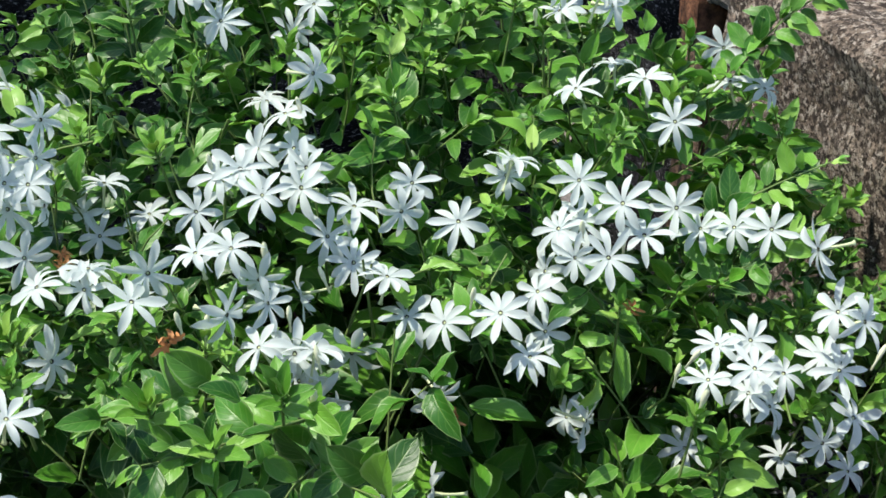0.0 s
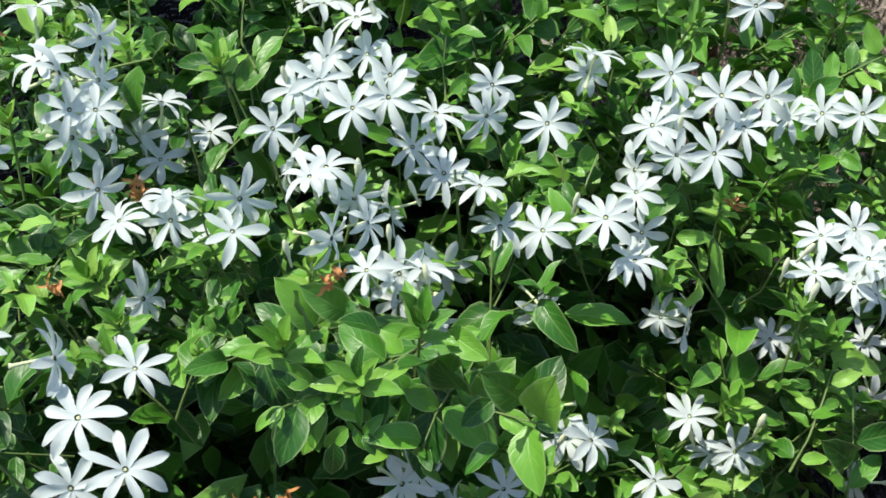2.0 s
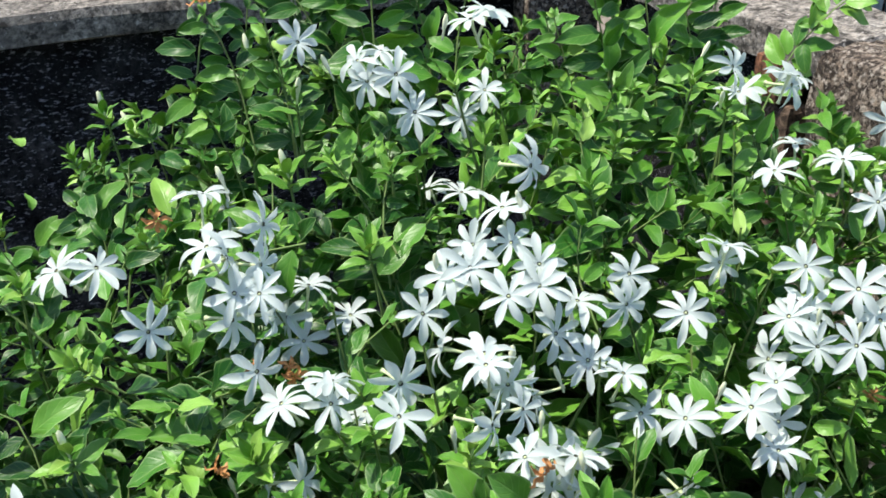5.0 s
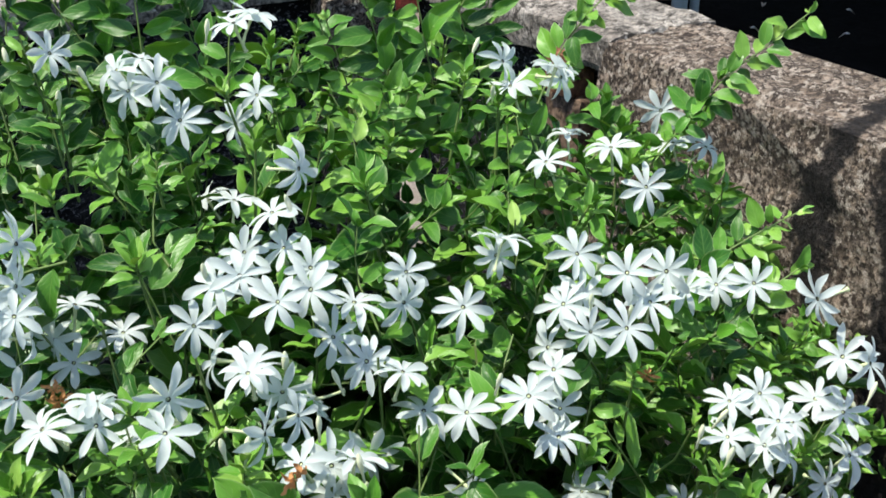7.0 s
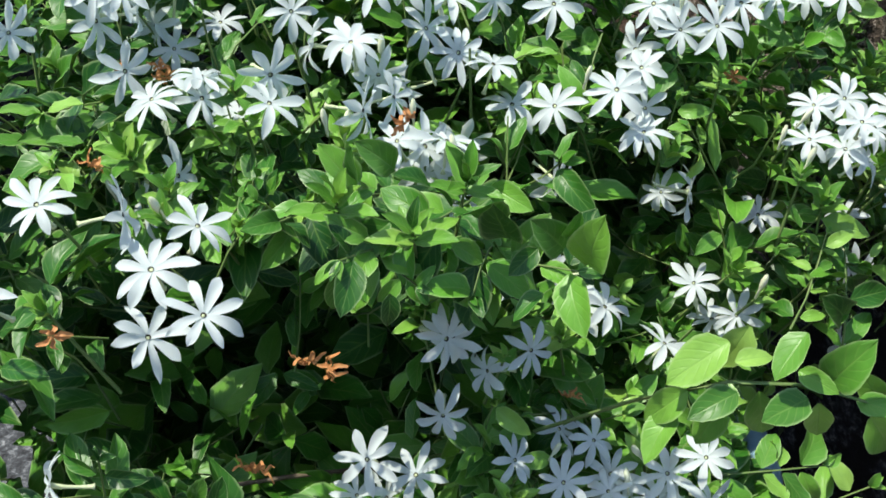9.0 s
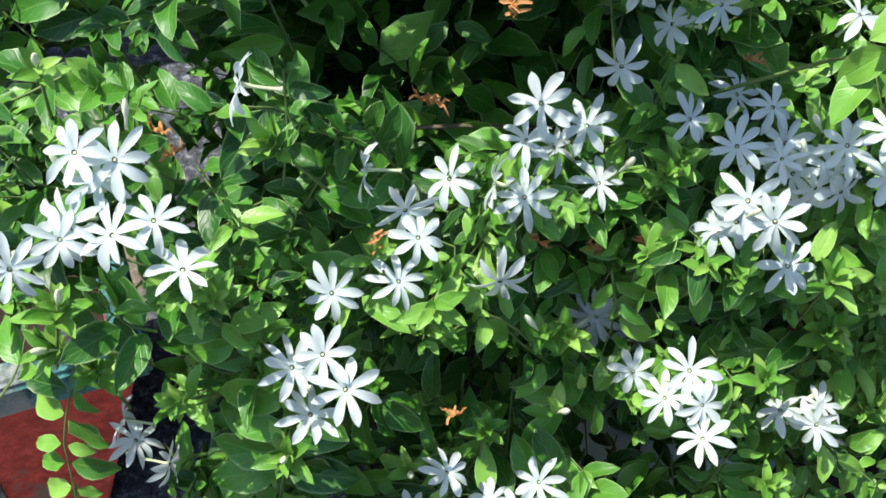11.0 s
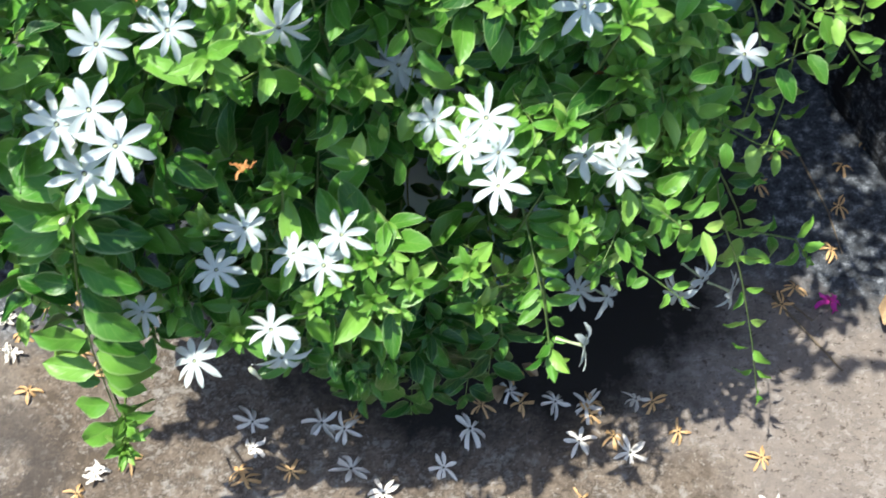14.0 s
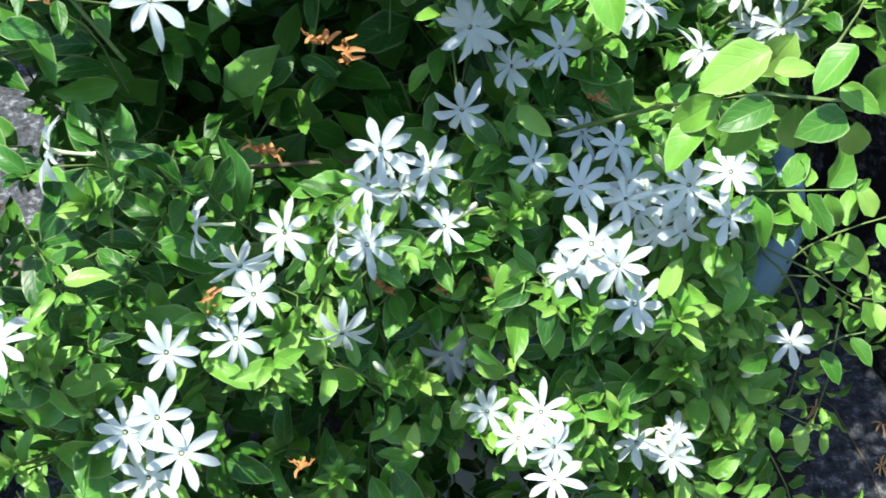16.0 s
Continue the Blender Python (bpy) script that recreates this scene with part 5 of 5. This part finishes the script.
def planter_shell(name, rows, mat):
    """A long trough from rows of half length, half width and height."""
    verts, faces = [], []
    for hx, hy, z in rows:
        verts += [(-hx, -hy, z), (hx, -hy, z), (hx, hy, z), (-hx, hy, z)]
    for i in range(len(rows) - 1):
        for k in range(4):
            q = (k + 1) % 4
            faces.append((i * 4 + k, i * 4 + q, i * 4 + 4 + q, i * 4 + 4 + k))
    bm = bmesh.new()
    vs = [bm.verts.new(v) for v in verts]
    for fc in faces:
        bm.faces.new([vs[i] for i in fc])
    bmesh.ops.bevel(bm, geom=[e for e in bm.edges], offset=0.004, segments=2, affect="EDGES")
    return from_bm(name, bm, mat)


planter = tagged(new("trough_planter"), "long red trough planter with worn teal rim", "planter")
pc = Vector((-0.55, 0.69, 0)) - U * 0.30 - V * 0.13
planter.matrix_basis = pose(pc.x, pc.y, 0, 0, 0, TURN_U)
part("trough", planter_shell("trough", ((0.0, 0.0, 0.0), (0.30, 0.13, 0.0), (0.385, 0.137, 0.25), (0.370, 0.122, 0.25), (0.288, 0.115, 0.02), (0.0, 0.0, 0.02)), RED), planter)
part("rim", planter_shell("rim", ((0.386, 0.138, 0.238), (0.396, 0.150, 0.242), (0.400, 0.153, 0.286), (0.393, 0.147, 0.292), (0.366, 0.120, 0.292), (0.364, 0.118, 0.24)), TEAL), planter, "rim with chipped teal paint")
part("soil", planter_shell("soil", ((0.0, 0.0, 0.225), (0.362, 0.117, 0.22)), SOIL), planter, "dark soil")
for k in range(2):
    raised = part("raised_panel", box_mesh("raised_panel", (0.20, 0.010, 0.185), WORN, 0.003, 2, 0.001), planter, "raised panel with worn grey-teal paint", pose(0.11 - 0.29 * k, -0.1325, 0.045, 1.6, 0, 0))
    for g in (-0.05, 0.04):
        part("groove", box_mesh("groove", (0.026, 0.004, 0.09), RED, 0.0015), raised, "red groove", pose(g, -0.0055, 0.03, 0, 0, 4))

# ---- things on the ground ----
STAR_FALLEN = [mesh_of("petals", *wilted_mesh(s + 20), [DRY_WHITE]) for s in range(3)]
STAR_BROWN, STAR_FLAT = [], []
for s in range(3):
    me = star_mesh(s + 40, 7 + s % 2, 0.80, 2.4)
    me.materials[0] = DRY_WHITE
    STAR_FLAT.append(me)
    me = star_mesh(s + 50, 6 + s % 3, 0.62, 3.0)
    me.materials[0] = DRY_BROWN
    STAR_BROWN.append(me)


def fallen(rows, brown):
    for x, y in rows:
        n = Vector((rng.gauss(0, 0.22), rng.gauss(0, 0.22), 1)).normalized()
        if brown:
            me, size, lift = STAR_BROWN[rng.randrange(3)], rng.uniform(0.0135, 0.0185), 0.006
        elif rng.random() < 0.7:
            me, size, lift = STAR_FLAT[rng.randrange(3)], rng.uniform(0.018, 0.023), 0.006
        else:
            me, size, lift = STAR_FALLEN[rng.randrange(3)], rng.uniform(0.015, 0.020), 0.007
        ob = tagged(new("fallen_flower", me), "dry orange-brown fallen flower on the concrete" if brown else "white fallen jasmine flower on the concrete", "flower", "fallen flowers")
        ob.matrix_basis = frame_of((x, y, lift), n.orthogonal(), n, 1.0) @ pose(0, 0, 0, 0, 0, rng.uniform(0, 360)) @ Matrix.Scale(size, 4)


FALLEN_WHITE = (
    (-0.493, 0.627), (-0.466, 0.635), (-0.456, 0.590), (-0.436, 0.407), (-0.488, 0.391), (-0.353, 0.455),
    (-0.192, 0.478), (-0.187, 0.392), (-0.194, 0.507), (-0.121, 0.504), (-0.097, 0.497), (0.006, 0.452),
    (0.078, 0.405), (0.108, 0.399), (0.081, 0.536), (0.129, 0.523), (0.036, 0.494), (0.151, 0.478),
    (0.204, 0.464), (0.288, 0.401), (0.344, 0.399), (-0.090, 0.453), (-0.057, 0.426), (-0.581, 0.491), (-0.591, 0.520), (0.163, 0.518), (0.217, 0.524),
)
FALLEN_BROWN = (
    (-0.447, 0.615), (-0.431, 0.547), (-0.319, 0.469), (-0.368, 0.433), (-0.372, 0.403), (-0.356, 0.409),
    (-0.234, 0.409), (-0.205, 0.453), (-0.199, 0.444), (-0.152, 0.452), (0.147, 0.416), (0.188, 0.482),
    (0.343, 0.455), (0.049, 0.521), (0.165, 0.508), (-0.523, 0.505), (-0.487, 0.418), (-0.088, 0.507),
    (-0.425, 0.651), (-0.215, 0.637), (0.234, 0.520), (0.258, 0.486), (0.169, 0.521), (0.092, 0.522),
    (0.506, 0.823), (0.469, 0.706), (0.490, 0.765), (0.430, 0.847), (0.545, 0.86),
    (0.086, 0.560), (-0.381, 0.590), (-0.364, 0.564), (-0.401, 0.661), (-0.622, 0.583), (0.398, 0.796), (0.398, 0.636), (0.416, 0.657),
)
fallen(FALLEN_WHITE, False)
fallen(FALLEN_BROWN, True)

magenta = tagged(new("magenta_flower", mesh_of("magenta_flower", *wilted_mesh(77), [MAGENTA])), "crumpled magenta fallen flower on the ground", "flower")
magenta.matrix_basis = pose(0.452, 0.635, 0.012) @ Matrix.Scale(0.021, 4)
for (lx, ly, lr, ls) in ((0.50, 0.60, 40, 0.06), (0.54, 0.585, -15, 0.05), (-0.40, 0.37, -20, 0.045), (0.065, 0.515, 70, 0.032), (0.11, 0.545, 130, 0.028)):
    dl = tagged(new("dry_leaf", mesh_of("dry_leaf", [(v[0], v[1] * (1.0 - 0.3 * v[0]) + 0.12 * math.sin(5 * v[0]), v[2] * 1.3 + 2.2 * v[1] * v[1] + 0.05 * math.sin(17 * v[0] + 9 * v[1])) for v in BLADES[3][0].tolist()], BLADES[3][2], [DRY_LEAF])), "curled tan dry leaf lying on the ground", "leaf", "dry leaves")
    dl.matrix_basis = pose(lx, ly, 0.026, 0, 0, lr) @ Matrix.Scale(ls, 4)

for pts in (((0.424, 0.878, 0.005), (0.453, 0.847, 0.007), (0.476, 0.759, 0.005), (0.482, 0.701, 0.004)), ((0.389, 0.647, 0.004), (0.418, 0.603, 0.006), (0.452, 0.553, 0.004)), ((0.36, 0.66, 0.004), (0.40, 0.645, 0.006), (0.43, 0.615, 0.004))):
    tagged(new("dry_twig", tube_mesh("dry_twig", pts, [0.0016 - 0.0003 * i for i in range(len(pts))], BARK, 5)), "thin dry brown twig lying on the ground", "twig", "dry twigs")

# ---- beyond the wall ----
ym = bmesh.new()
yv = [ym.verts.new(p) for p in ((0.62, 2.2, 0.004), (9.0, -1.0, 0.004), (9.0, 12.0, 0.004), (0.62, 12.0, 0.004))]
ym.faces.new(yv)
tagged(new("yard", from_bm("yard", ym, YARD)), "dark yard with scattered litter beyond the wall, shade in its colour", "yard", kind="structure")
# slab and back wall added only to keep sun and sky off the yard
roof = tagged(new("lean_to_roof", box_mesh("lean_to_roof", (6.0, 4.2, 0.06), RENDER, 0.01)), "unseen plain slab added over the yard to shade it", "roof", kind="structure")
roof.matrix_basis = pose(3.4, 4.4, 2.4)
block_wall = tagged(new("wall_lean_to", box_mesh("wall_lean_to", (6.4, 0.2, 2.4), YARD, 0.01)), "plain dark wall added behind the yard to block sky light", "wall", kind="structure")
block_wall.matrix_basis = pose(5.3, 6.3, 0)
house = tagged(new("brick_house"), "dark red brick house wall in shade", "house")
house.location = (1.122, 5.1, 0)
part("wall", box_mesh("wall", (1.36, 0.3, 6.5), MORTAR, 0.01), house, "", pose(0.0, 0.16, 0))
brick_mesh = box_mesh("brick", (0.195, 0.02, 0.060), BRICK, 0.004)
for row in range(16):
    for col in range(6):
        part("brick", brick_mesh, house, "", pose(-0.565 + 0.205 * col + 0.1 * (row % 2), 0.006, 0.01 + 0.070 * row))
drain = tagged(new("drain_pipe"), "pale grey-blue plastic drain pipe before the brick wall", "pipe")
drain.location = (1.655, 4.85, 0)
part("pipe", tube_mesh("pipe", ((0, 0, 0), (0, 0, 0.20)), (0.034, 0.034), PIPE, 16), drain)
part("thin_pipe", tube_mesh("thin_pipe", ((0.066, 0, 0), (0.066, 0, 0.15), (0.064, 0, 0.19), (0.05, 0, 0.215)), (0.020, 0.020, 0.020, 0.020), PIPE, 14), drain)
part("sloping_pipe", tube_mesh("sloping_pipe", ((0.01, 0, 0.238), (0.42, 0, 0.325), (1.5, 0, 0.56)), (0.034, 0.034, 0.034), PIPE, 16), drain)
part("elbow", tube_mesh("elbow", ((0, 0, 0.17), (0, 0, 0.215), (0.012, 0, 0.232), (0.05, 0, 0.246)), (0.043, 0.043, 0.043, 0.043), PIPE, 16), drain)
part("collar", tube_mesh("collar", ((0.066, 0, 0.13), (0.066, 0, 0.155)), (0.027, 0.027), PIPE, 14), drain)
gate = tagged(new("board_fence"), "weathered pale blue painted board fence with dark blue sheet", "fence")
gate.location = (-1.35, 4.2, 0)
for k in range(12):
    part("board", box_mesh("board", (0.19, 0.03, 2.2), BOARD, 0.004), gate, "", pose(-0.6 + 0.2 * k, 0, 0))
part("blue_sheet", box_mesh("blue_sheet", (1.4, 0.02, 1.7), BOARD_BLUE, 0.004), gate, "dark blue sheet", pose(-0.35, -0.03, 0.42, 0, 8, 0))
part("post", box_mesh("post", (0.14, 0.05, 1.6), PEEL, 0.006), gate, "post with peeling white paint", pose(1.33, -0.045, 0))
LITTER = mesh_of("litter", BLADES[3][0], BLADES[3][2], [DRY_WHITE])
for k, (lx, ly) in enumerate(((1.85, 4.55), (2.05, 4.9), (2.2, 4.4), (1.75, 4.2), (2.5, 5.3), (2.35, 4.75), (2.7, 5.0))):
    scrap = tagged(new("litter", LITTER), "pale scrap of litter on the dark yard", "litter", "litter in the yard")
    scrap.matrix_basis = pose(lx, ly, 0.024, 4, 0, 70 * k) @ Matrix.Scale(0.045, 4)
